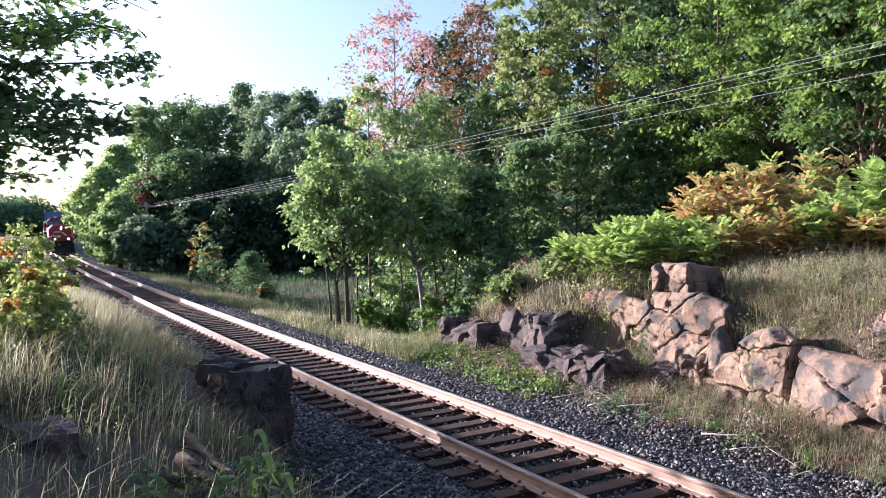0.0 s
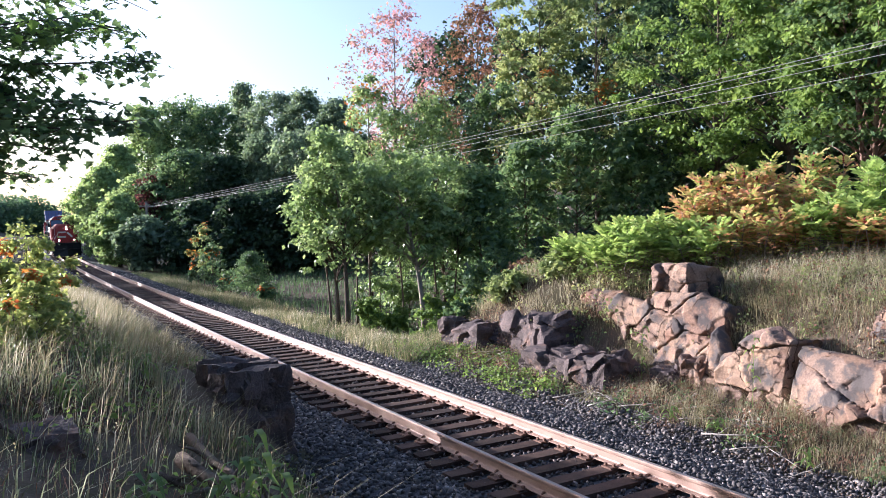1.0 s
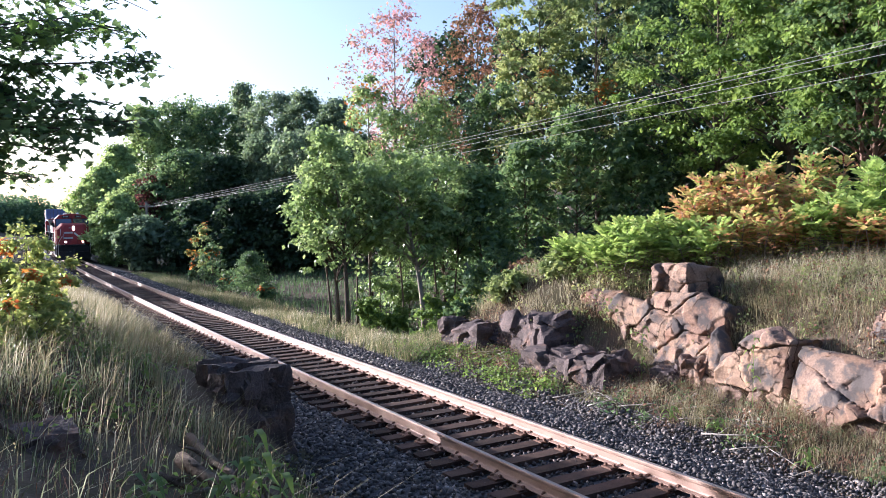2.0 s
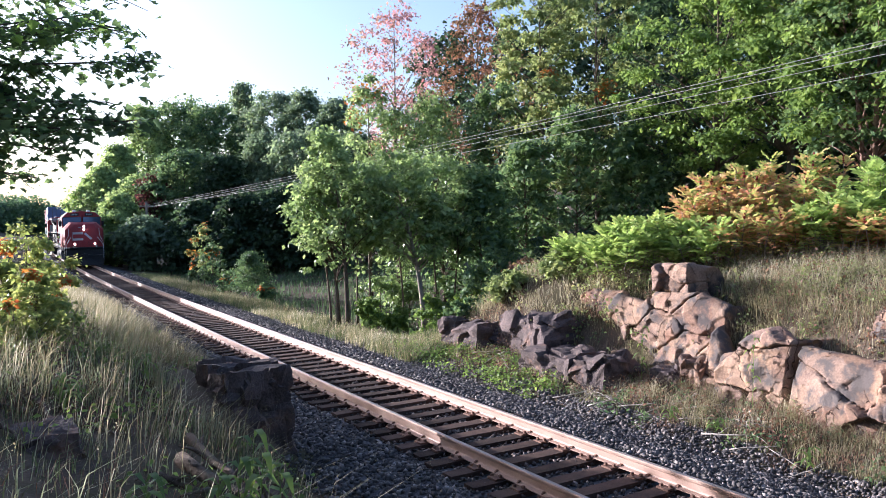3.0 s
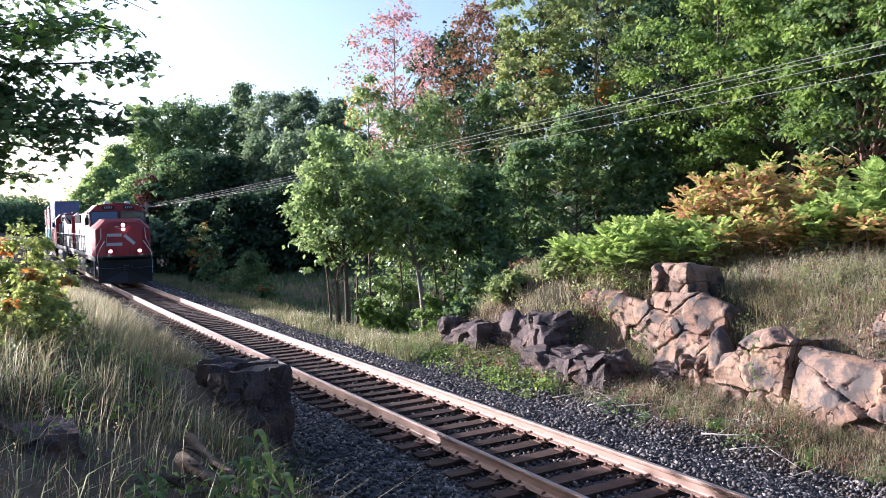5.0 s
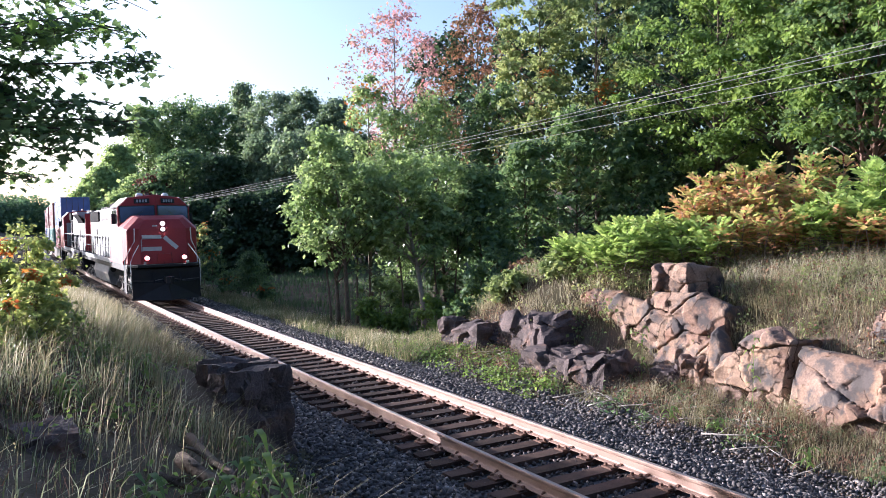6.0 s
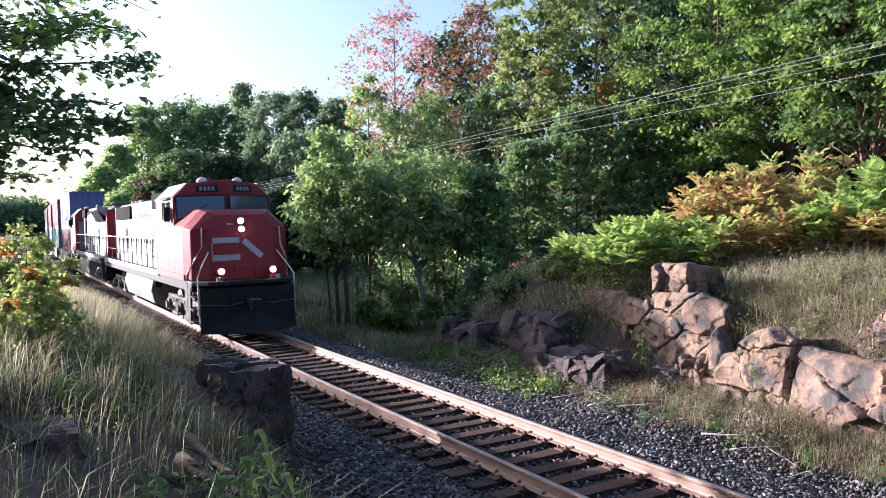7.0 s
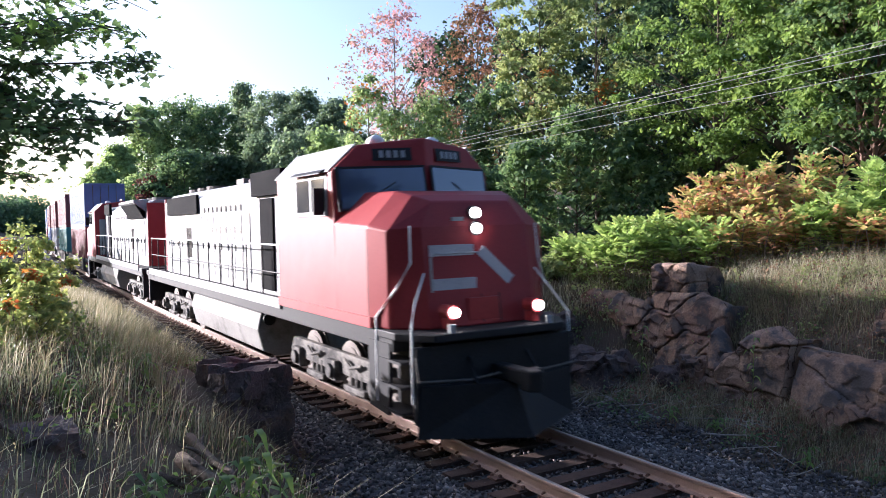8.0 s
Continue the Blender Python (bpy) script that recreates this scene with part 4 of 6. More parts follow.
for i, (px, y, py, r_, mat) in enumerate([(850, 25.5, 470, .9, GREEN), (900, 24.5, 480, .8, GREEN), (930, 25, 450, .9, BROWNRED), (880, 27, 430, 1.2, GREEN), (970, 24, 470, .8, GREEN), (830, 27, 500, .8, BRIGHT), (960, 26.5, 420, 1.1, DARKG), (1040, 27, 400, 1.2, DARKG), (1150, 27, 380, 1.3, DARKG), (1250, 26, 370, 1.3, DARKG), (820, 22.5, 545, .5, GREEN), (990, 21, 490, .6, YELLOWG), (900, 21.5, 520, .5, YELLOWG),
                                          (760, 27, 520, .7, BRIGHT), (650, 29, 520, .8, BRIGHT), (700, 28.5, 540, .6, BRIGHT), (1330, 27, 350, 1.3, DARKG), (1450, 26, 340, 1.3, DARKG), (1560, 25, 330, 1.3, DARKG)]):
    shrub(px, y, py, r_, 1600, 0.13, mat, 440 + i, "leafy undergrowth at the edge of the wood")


def sumac(px, y, py, seed, mat, stems=6, label=""):
    """Several thin stems, each with a rosette of long feather leaves, and a red seed cone on some."""
    r = np.random.default_rng(seed)
    x = bearing(px, y)
    z0 = ground(x, y) - 0.05
    h = max(top_at(py, y) - z0, 0.7)
    root = thing("sumac_shrub", label, "shrub", "sumac shrubs on the outcrop", pose(x, y, z0))
    wood, cones = [], []
    V, F, base = [], [], 0
    for k in range(stems):
        a, rr = r.random() * 6.28, 0.55 * math.sqrt(r.random())
        top = Vector((math.cos(a) * rr, math.sin(a) * rr, h * (0.50 + 0.47 * r.random())))
        foot = Vector((top.x * 0.4, top.y * 0.4, 0))
        wood.append(Shape().tube([foot, (foot + top) / 2 + Vector((r.normal() * .05, r.normal() * .05, 0)), top], [.016, .013, .008], 5))
        if mat is SUMACRED and r.random() < 0.45:
            cones.append(Shape().tube([top, top + Vector((0, 0, .10)), top + Vector((0, 0, .2))], [.03, .035, .006], 6))
        for q in range(10):
            d = Vector((math.cos(q * 2.4 + a), math.sin(q * 2.4 + a), 1.7 - 0.19 * q + 0.3 * r.normal())).normalized()
            L = 0.42 + 0.18 * r.random()
            p0 = top - Vector((0, 0, 0.022 * q * h))
            side = d.cross(Vector((0, 0, 1))).normalized()
            up = side.cross(d)
            for m_ in range(5):
                t = 0.2 + 0.8 * m_ / 4
                c = p0 + d * L * t - Vector((0, 0, 0.36 * L * t * t))
                for sg in (-1, 1):
                    ll = (0.15 + 0.06 * r.random()) * (1 - abs(t - 0.55) * 0.7)
                    ax = (side * sg + d * (0.3 + 0.3 * r.random()) - up * (0.1 + 0.35 * r.random())).normalized()
                    w = d * 0.046
                    V += [tuple(c), tuple(c + ax * ll * .5 + w + up * .006), tuple(c + ax * ll), tuple(c + ax * ll * .5 - w + up * .006)]
                    F += [(base, base + 1, base + 2), (base, base + 2, base + 3)]
                    base += 4
    for sh in wood:
        part("stem", sh, BARKPALE, root)
    part("foliage", np_mesh("foliage", np.array(V), np.array(F)), mat, root)
    for sh in cones:
        part("seed_cone", sh, CONE, root, "dark red seed cone")
    return root


CONE = surface("sumac_cone", (0.16, 0.02, 0.025), (0.30, 0.05, 0.05), 0.9, scale=20, fine=90, bump=0.6, dist=0.01)
GS, RS = "green staghorn sumac on the grassy outcrop", "sumac turning orange and red with dark seed cones"
for i, (px, y, py) in enumerate([(1015, 21, 432), (1050, 20.6, 425), (1085, 20.3, 408), (1125, 20.5, 395), (1160, 20, 400), (1195, 19.8, 405), (1110, 19.4, 425), (1150, 19.2, 428), (1220, 19.2, 410), (1260, 18.8, 412), (1075, 19.8, 440)]):
    sumac(px, y, py, 500 + i, SUMAC, 8, GS)
for i, (px, y, py) in enumerate([(1225, 20.8, 345), (1255, 20.6, 325), (1290, 20.8, 312), (1325, 20.4, 310), (1360, 20.6, 296), (1395, 20.3, 292), (1430, 20.4, 290), (1465, 20.2, 296), (1240, 20, 360), (1280, 19.6, 350), (1320, 19.5, 345), (1360, 19.4, 340), (1400, 19.4, 335), (1440, 19.5, 335), (1300, 18.8, 390), (1350, 18.6, 392), (1390, 18.6, 396), (1500, 17.6, 400), (1540, 17.4, 405), (1580, 17.2, 400)]):
    sumac(px, y, py, 530 + i, SUMACRED, 8, RS)
for i, (px, y, py) in enumerate([(1480, 18.8, 345), (1515, 18.6, 318), (1550, 18.4, 312), (1590, 18.2, 305), (1460, 18.2, 370), (1500, 18.0, 365), (1545, 17.9, 360), (1590, 17.6, 350), (1425, 18.3, 385)]):
    sumac(px, y, py, 560 + i, SUMAC, 8, GS)


# ---- grasses ----
def blades(name, label, places, h, lean, width, mat, seed, bend=0.35, heads=0.0):
    """Tapering bent blades at the places given; some carry a seed head."""
    r = np.random.default_rng(seed)
    n = len(places)
    x, y = places[:, 0], places[:, 1]
    z = height(x, y) - 0.03
    H = h * (0.45 + 0.75 * r.random(n)) * np.where(r.random(n) < 0.15, 1.25, 1.0)
    a = r.random(n) * 6.283
    dx, dy = np.cos(a) * bend + lean[0], np.sin(a) * bend + lean[1]
    f = a + 1.57 + r.normal(size=n) * 0.5
    w = width * (0.6 + 0.8 * r.random(n))
    wx, wy = np.cos(f) * w / 2, np.sin(f) * w / 2
    P0 = np.stack([x, y, z], -1)
    P1 = P0 + np.stack([dx * H * .25, dy * H * .25, H * .55], -1)
    P2 = P0 + np.stack([dx * H, dy * H, H * (1.0 - 0.25 * np.hypot(dx, dy))], -1)
    W = np.stack([wx, wy, np.zeros(n)], -1)
    v = np.stack([P0 - W, P0 + W, P1 + W * .8, P1 - W * .8, P2], 1)
    t = (np.array([(0, 1, 2), (0, 2, 3), (3, 2, 4)])[None] + 5 * np.arange(n)[:, None, None]).reshape(-1, 3)
    v = v.reshape(-1, 3)
    if heads:
        k = np.where(r.random(n) < heads)[0]
        rep = np.repeat(P2[k], 5, 0) + r.normal(size=(len(k) * 5, 3)) * np.array([.006, .006, .04])
        lv, lf = leaves_np(rep, np.full(len(rep), 0.010), r, -0.3)
        t = np.concatenate([t, lf + len(v)])
        v = np.concatenate([v, lv])
    return tagged(part(name, np_mesh(name, v, t), mat), label, "grass", kind="stuff")


def scatter(n, s0, s1, o0, o1, seed, power=1.0, clump=0.0, tuft=14):
    """Places on the ground between two lines beside the track, denser towards s0, in tufts."""
    r = np.random.default_rng(seed)
    s = s0 + (s1 - s0) * r.random(n) ** power
    o = o0 + (o1 - o0) * r.random(n)
    if clump:
        m_ = max(1, n // tuft)
        cs, co = s0 + (s1 - s0) * r.random(m_) ** power, o0 + (o1 - o0) * r.random(m_)
        pick = r.integers(0, m_, n)
        s, o = cs[pick] + r.normal(size=n) * clump, co[pick] + r.normal(size=n) * clump
    x, y = at_np(s, o)
    return np.stack([x, y], -1)


def clear(p, lo=-2.0, hi=3.1, eye=1.6):
    s, o = so_np(p[:, 0], p[:, 1])
    lo = np.where(s < 8.5, np.minimum(lo, -3.0), lo)
    ok = ((o < lo) | (o > hi)) & (np.hypot(p[:, 0], p[:, 1]) > eye) & ~((s > 4.2) & (s < 8.4) & (o > -4.3) & (o < 0))
    thin = np.where((s < 2.5) & (o < 0), 0.22, 1.0)
    ok &= np.random.default_rng(len(p)).random(len(p)) < thin
    return p[ok]


# Meadow greens are darkened to stand for the shade lying on it.
MEADOW = leafy("shade_darkened_meadow_grass", [(0.053, 0.090, 0.042), (0.075, 0.128, 0.060), (0.105, 0.165, 0.075), (0.150, 0.210, 0.098)], 0.7, 0.25)
FORB = leafy("brown_forbs", [(0.084, 0.060, 0.040), (0.180, 0.102, 0.069), (0.288, 0.156, 0.103), (0.360, 0.240, 0.149)], 0.7, 0.2)
DRY, GRN = "dry straw-coloured grass with seed heads", "green grass and weeds"
blades("bank_grass", "long dry grass on the bank, leaning over", clear(scatter(5500, -5, 14, -8.5, -2.1, 1, 1.0, 0.12, 16)), 0.66, (0.42, -0.1), 0.009, GRASSDRY, 1, 0.35, 0.25)
blades("bank_grass", GRN, clear(scatter(11000, -5, 16, -8.5, -2.1, 2, 1.0, 0.12)), 0.22, (0.15, 0), 0.010, GRASSGREEN, 2, 0.45)
blades("bank_grass", "long dry grass on the bank, leaning over", clear(scatter(18000, 10, 42, -9, -1.75, 3, 1.2, 0.25), -1.75), 0.55, (0.3, -0.1), 0.014, GRASSDRY, 3, 0.3, 0.2)
blades("bank_grass", GRN, clear(scatter(14000, 12, 60, -9, -1.8, 4, 1.2, 0.25), -1.75), 0.4, (0.2, 0), 0.016, GRASSGREEN, 4, 0.35)
blades("verge_grass", DRY, clear(scatter(6500, -3, 14, 3.9, 6.0, 5, 1.0, 0.10, 30)), 0.40, (0.08, 0), 0.007, GRASSDRY, 5, 0.6, 0.25)
blades("verge_grass", GRN, clear(scatter(3000, -3, 14, 3.7, 5.6, 6, 1.0, 0.10)), 0.2, (0.05, 0), 0.011, GRASSGREEN, 6, 0.45)
blades("hill_grass", DRY, clear(scatter(21000, -5, 13, 6.4, 11.5, 7, 1.0, 0.20, 40)), 0.52, (0.1, 0), 0.008, GRASSDRY, 7, 0.7, 0.2)
blades("hill_grass", GRN, clear(scatter(12000, -5, 14, 6.4, 16, 8, 1.0, 0.16)), 0.30, (0.05, 0), 0.013, GRASSGREEN, 8, 0.45)
blades("verge_grass", "yellow green grass along the ballast", clear(scatter(16000, 12, 60, 2.9, 5.5, 9, 1.3, 0.18), hi=2.8), 0.38, (0.05, 0), 0.016, GRASSGREEN, 9, 0.35)
blades("verge_grass", DRY, clear(scatter(9000, 12, 50, 2.9, 5.5, 10, 1.3, 0.18), hi=2.8), 0.4, (0.05, 0), 0.014, GRASSDRY, 10, 0.35, 0.2)
blades("meadow_grass", "green meadow grass with shade in its colour", clear(scatter(26000, 18, 75, 6.2, 34, 11, 1.0, 0.4)), 0.5, (0.05, 0), 0.035, MEADOW, 11, 0.3)


blades("hill_grass", "brown withered herbs on the outcrop", clear(scatter(5500, -5, 13, 3.6, 11, 13, 1.0, 0.2, 40)), 0.3, (0.05, 0), 0.009, FORB, 13, 0.9)
blades("bank_grass", "long green grass on the bank", clear(scatter(5000, -5, 14, -8.5, -2.1, 15, 1.0, 0.14)), 0.34, (0.3, -0.05), 0.008, GRASSGREEN, 15, 0.5)
BANKGREEN = leafy("pale_bank_grass", [(0.09, 0.12, 0.07), (0.17, 0.21, 0.12), (0.32, 0.35, 0.23), (0.58, 0.58, 0.46)], 0.55, 0.5)
blades("bank_grass", "pale green sunlit grass on the bank", clear(scatter(9500, -3, 16, -9, -3.2, 18, 1.0, 0.14, 20)), 0.42, (0.34, -0.05), 0.008, BANKGREEN, 18, 0.5)
blades("bank_grass", "brown withered herbs on the bank", clear(scatter(5000, -4, 14, -8, -2.2, 14, 1.0, 0.2, 30)), 0.35, (0.2, 0), 0.007, FORB, 14, 0.9)
blades("bank_grass", "dry grass behind the viewpoint", clear(scatter(4000, -16, -4, -14, -3, 16, 1.0, 0.25)), 0.4, (0.1, 0), 0.012, GRASSDRY, 16, 0.5)
blades("hill_grass", "dry grass on the outcrop beside the track", clear(scatter(4000, -16, -4, 4, 14, 17, 1.0, 0.25)), 0.4, (0.1, 0), 0.012, GRASSDRY, 17, 0.5)
blades("outcrop_grass", "tufts of dry grass in the rocks' joints", clear(scatter(9000, 0, 13, 4.6, 7.6, 12, 1.0, 0.08)), 0.36, (0.05, 0), 0.008, GRASSDRY, 12, 0.6, 0.2)


def weeds(name, label, places, n_per, rad, leaf, mat, seed, lift=0.12):
    r = np.random.default_rng(seed)
    c = np.repeat(np.stack([places[:, 0], places[:, 1], height(places[:, 0], places[:, 1]) + lift], -1), n_per, 0)
    p = c + r.normal(size=c.shape) * np.array([rad, rad, rad * 0.7])
    p[:, 2] = np.maximum(p[:, 2], height(p[:, 0], p[:, 1]) + 0.02)
    v, f = leaves_np(p, np.full(len(p), leaf), r, 0.8)
    return tagged(part(name, np_mesh(name, v, f), mat), label, "weeds", kind="stuff")


weeds("hill_weeds", "withered brown and green herbs on the outcrop", clear(scatter(190, -5, 9, 6.3, 11.5, 26)), 26, 0.16, 0.06, FORB, 26, 0.16)
weeds("hill_weeds", "low green herbs among the dry grass", clear(scatter(330, -5, 9, 6.3, 11.5, 27)), 24, 0.15, 0.065, YELLOWG, 27, 0.12)
weeds("verge_weeds", "withered reddish herbs at the rocks' foot", clear(scatter(170, -3, 12, 4.0, 5.6, 28)), 26, 0.13, 0.05, FORB, 28, 0.15)
LITTER = surface("dead_leaf_litter", (0.05, 0.035, 0.025), (0.24, 0.16, 0.10), 0.9, scale=6, fine=60, bump=0.2, dist=0.005)
weeds("leaf_litter", "brown dead leaves lying on the earth", clear(scatter(900, -4, 14, 3.2, 10, 31)), 9, 0.13, 0.05, LITTER, 31, 0.0)
weeds("leaf_litter", "brown dead leaves lying on the earth", clear(scatter(700, -5, 14, -8, -2.3, 32)), 9, 0.13, 0.05, LITTER, 32, 0.0)
weeds("low_weeds", "low broad-leaved weeds at the ballast edge", clear(scatter(90, 7, 14, 3.2, 4.6, 21)), 40, 0.14, 0.07, BRIGHT, 21)
weeds("low_weeds", "low broad-leaved weeds at the ballast edge", clear(scatter(60, -2, 8, 3.2, 6.0, 22)), 22, 0.10, 0.06, GREEN, 22)
weeds("bank_weeds", "small green weeds among the bank's grass", clear(scatter(260, -4, 12, -8, -2.3, 23)), 18, 0.12, 0.065, BRIGHT, 23)
weeds("hill_weeds", "low green weeds on the outcrop's top", clear(scatter(120, 7, 16, 5.5, 9, 25)), 44, 0.20, 0.08, YELLOWG, 25)


# ---- dead wood ----
def stick(name, label, pts, rad, mat=DEADWOOD, twigs=0, seed=0):
    r = np.random.default_rng(seed)
    sh = Shape()
    pts = [Vector(p) for p in pts]
    sh.tube(pts, [rad * (1 - 0.6 * i / (len(pts) - 1)) for i in range(len(pts))], 7)
    for k in range(twigs):
        p = pts[0].lerp(pts[-1], 0.2 + 0.75 * r.random())
        d = Vector((r.normal(), r.normal(), abs(r.normal()) * 0.5)) * 0.18
        sh.tube([p, p + d * .5 + Vector((0, 0, .03)), p + d], [rad * .4, rad * .3, rad * .12], 5)
    return tagged(part(name, sh, mat, smooth_=True), label, "branch", "fallen branches")


def lying(s, o, length, ang, rad, seed, label="bleached dead branch lying by the track", mat=DEADWOOD, twigs=3, lift=0.05):
    c = at(s, o)
    a = radians(ang)
    r = np.random.default_rng(seed)
    pts = []
    for k in range(5):
        t = (k / 4 - 0.5) * length
        x, y = c.x + math.cos(a) * t + r.normal() * .03 * length * .3, c.y + math.sin(a) * t + r.normal() * .03 * length * .3
        pts.append((x, y, ground(x, y) + lift + rad + 0.03 * k))
    return stick("dead_branch", label, pts, rad, mat, twigs, seed)


for i, (s, o, L, a, rad) in enumerate([(6.2, 3.7, .7, -20, .014), (5.1, 3.6, .6, -25, .016), (4.5, 3.9, .7, -30, .012), (2.3, 3.7, .8, -40, .018), (1.7, 3.6, .7, -30, .012), (3.1, 4.1, .9, -35, .010), (0.7, 3.4, .5, 10, .01), (8.6, 4.2, .9, 60, .014), (9.4, 4.3, 1.0, 100, .016), (9.9, 4.4, .8, 40, .013), (8.2, 4.5, 1.0, -60, .014), (11.2, 4.1, .8, 80, .013), (7.3, 4.6, .9, 10, .012), (10.4, 4.6, 1.1, -20, .012), (5.6, 4.6, .8, 30, .01), (3.6, 4.6, .8, -10, .01)]):
    lying(s, o, L, a, rad, 600 + i)
for i in range(46):
    u_ = np.random.default_rng(800 + i).random(5)
    lying(-1.5 + 14 * u_[0], 3.5 + 1.5 * u_[1], 0.3 + 0.7 * u_[2], 180 * u_[3], 0.005 + 0.007 * u_[4], 820 + i, "thin dead branch among the stones", DEADWOOD if i % 3 else BARK, 4, 0.04)
LOG = "grey fallen log in the bank's undergrowth"
for i, (x0, y0, x1, y1, rad, up) in enumerate([(-2.75, 8.2, -1.75, 6.45, .06, .3), (-2.45, 7.0, -1.35, 5.95, .075, .2), (-2.6, 6.6, -1.6, 6.2, .035, .05), (-5.1, 9.0, -3.7, 7.5, .045, .06), (-4.6, 8.0, -3.3, 7.9, .03, .05), (-3.4, 9.6, -2.6, 8.7, .025, .05), (-2.0, 7.3, -1.2, 7.0, .02, .04), (-4.9, 7.6, -3.6, 6.6, .03, .04)]):
    pts = []
    for k in range(6):
        x, y = x0 + (x1 - x0) * k / 5, y0 + (y1 - y0) * k / 5
        pts.append((x + 0.03 * math.sin(k * 2 + i), y + 0.03 * math.cos(k * 3 + i), max(ground(x, y), ground(x0, y0) * (1 - k / 5) + ground(x1, y1) * k / 5) + rad * 0.6 + up * 0.4))
    stick("fallen_log", LOG, pts, rad, BARK, 4, 640 + i)
for i, (x, y, h_, lx) in enumerate([(-1.50, 6.5, .42, -.10), (-1.42, 6.5, .46, .05), (-1.1, 6.7, .3, .05)]):
    z = ground(x, y)
    stick("dead_sapling", "dark dead sapling standing on the bank", [(x, y, z - .05), (x + lx * .5, y, z + h_ * .5), (x + lx, y + .02, z + h_)], .016, BARK, 1, 660 + i)
rock(7.7, -5.7, 0.75, 1.0, 1.3, 0.45, 34, ROCKDARK, "flat grey stone lying in the bank's grass", 25, cuts=14)
rock(1.7, -6.2, 0.95, 0.7, 0.9, 0.42, 35, ROCKDARK, "flat grey stone lying in the bank's grass", 10, cuts=14)


# ---- leafy plants in the foreground ----
def tall_weed(px, y, py, seed, mat=None, n=11):
    r = np.random.default_rng(seed)
    x = bearing(px, y)
    z0 = ground(x, y) - 0.02
    h = max(top_at(py, y) - z0, 0.25)
    root = thing("leafy_weed", "bright green leafy weed with long pointed leaves", "plant", "leafy weeds", pose(x, y, z0))
    part("stem", Shape().tube([(0, 0, 0), (.02, 0, h * .5), (.05, .02, h)], [.006, .005, .002], 5), mat or BRIGHT, root)
    V, F = [], []
    for k in range(n):
        t = 0.25 + 0.75 * k / (n - 1)
        a = k * 2.4 + r.random() * .5
        L = 0.16 + 0.10 * r.random()
        d, w = Vector((math.cos(a), math.sin(a), 0)), Vector((-math.sin(a), math.cos(a), 0))
        c = Vector((.05 * t, .02 * t, h * t))
        b = len(V)
        rows_ = [(0, .004, 0), (.3, .026, .06), (.65, .022, .04), (1.0, 0.001, -.06)]
        for u, ww, up in rows_:
            m_ = c + d * L * u + Vector((0, 0, up * L / .2))
            V += [tuple(m_ - w * ww), tuple(m_ + w * ww)]
        for j in range(3):
            F.append((b + 2 * j, b + 2 * j + 1, b + 2 * j + 3, b + 2 * j + 2))
    part("foliage", np_mesh("foliage", np.array(V), np.array(F)), mat or BRIGHT, root)
    return root


for i, (px, y, py) in enumerate([(425, 5.2, 772), (440, 5.0, 812), (400, 5.1, 820), (230, 5.2, 848), (470, 4.8, 850), (360, 5.0, 850), (245, 10.5, 622), (105, 8.5, 690), (95, 8.8, 770), (1180, 13.6, 735), (1262, 12.9, 760), (1425, 11.2, 815), (1132, 16.2, 590), (1330, 13.9, 595), (910, 18.6, 640)]):
    tall_weed(px, y, py, 700 + i)

# ---- overhead line ----
WIRE = surface("weathered_wire", (0.22, 0.22, 0.22), (0.32, 0.31, 0.30), 0.6, 0.0, scale=3, fine=30, bump=0.0)
for (y0, y1), gap in (((352, 90), 0), ((355, 98), 0), ((357, 115), 0), ((356, 146), 0)):
    p = Vector((bearing(262, 75), 75, top_at(y0, 75)))
    q = Vector((bearing(1640, 19), 19, top_at(y1 - 14, 19)))
    pts = [p.lerp(q, t / 24) - Vector((0, 0, 0.22 * 4 * (t / 24) * (1 - t / 24))) for t in range(25)]
    tagged(part("overhead_wire", Shape().tube(pts, .0085, 5), WIRE), "pale overhead wire sagging across the wood's edge", "wire", "overhead wires")
pole_x = bearing(262, 75)
pole = thing("utility_pole", "old grey wooden utility pole by the meadow", "utility pole", "", pose(pole_x, 75, ground(pole_x, 75) - 0.3))
ph = top_at(346, 75) - ground(pole_x, 75) + 0.3
part("post", Shape().tube([(0, 0, 0), (0, 0, ph)], [.15, .11], 10), BARKPALE, pole)
part("crossarm", Shape().box(-.7, .7, -.06, .06, ph - .5, ph - .38), BARKPALE, pole)
pole2 = thing("utility_pole", "old grey wooden utility pole by the wood", "utility pole", "", pose(bearing(1640, 19), 19, ground(bearing(1640, 19), 19) - 0.3))
ph = top_at(60, 19) - ground(bearing(1640, 19), 19) + 0.5
part("post", Shape().tube([(0, 0, 0), (0, 0, ph)], [.15, .11], 10), BARKPALE, pole2)
part("crossarm", Shape().box(-.7, .7, -.06, .06, ph - .5, ph - .38), BARKPALE, pole2)


# ---- train ----
RED = surface("red_locomotive_paint", (0.25, 0.024, 0.026), (0.33, 0.036, 0.038), 0.5, scale=1.5, fine=30, bump=0.05, dist=0.004, stain=(0.24, 0.045, 0.042), stain_at=(0.55, 0.75), spec=0.3)
GREYPAINT = surface("light_grey_locomotive_paint", (0.27, 0.268, 0.268), (0.40, 0.395, 0.395), 0.55, scale=1.2, fine=25, bump=0.05, dist=0.004, stain=(0.24, 0.225, 0.21), stain_at=(0.6, 0.8))
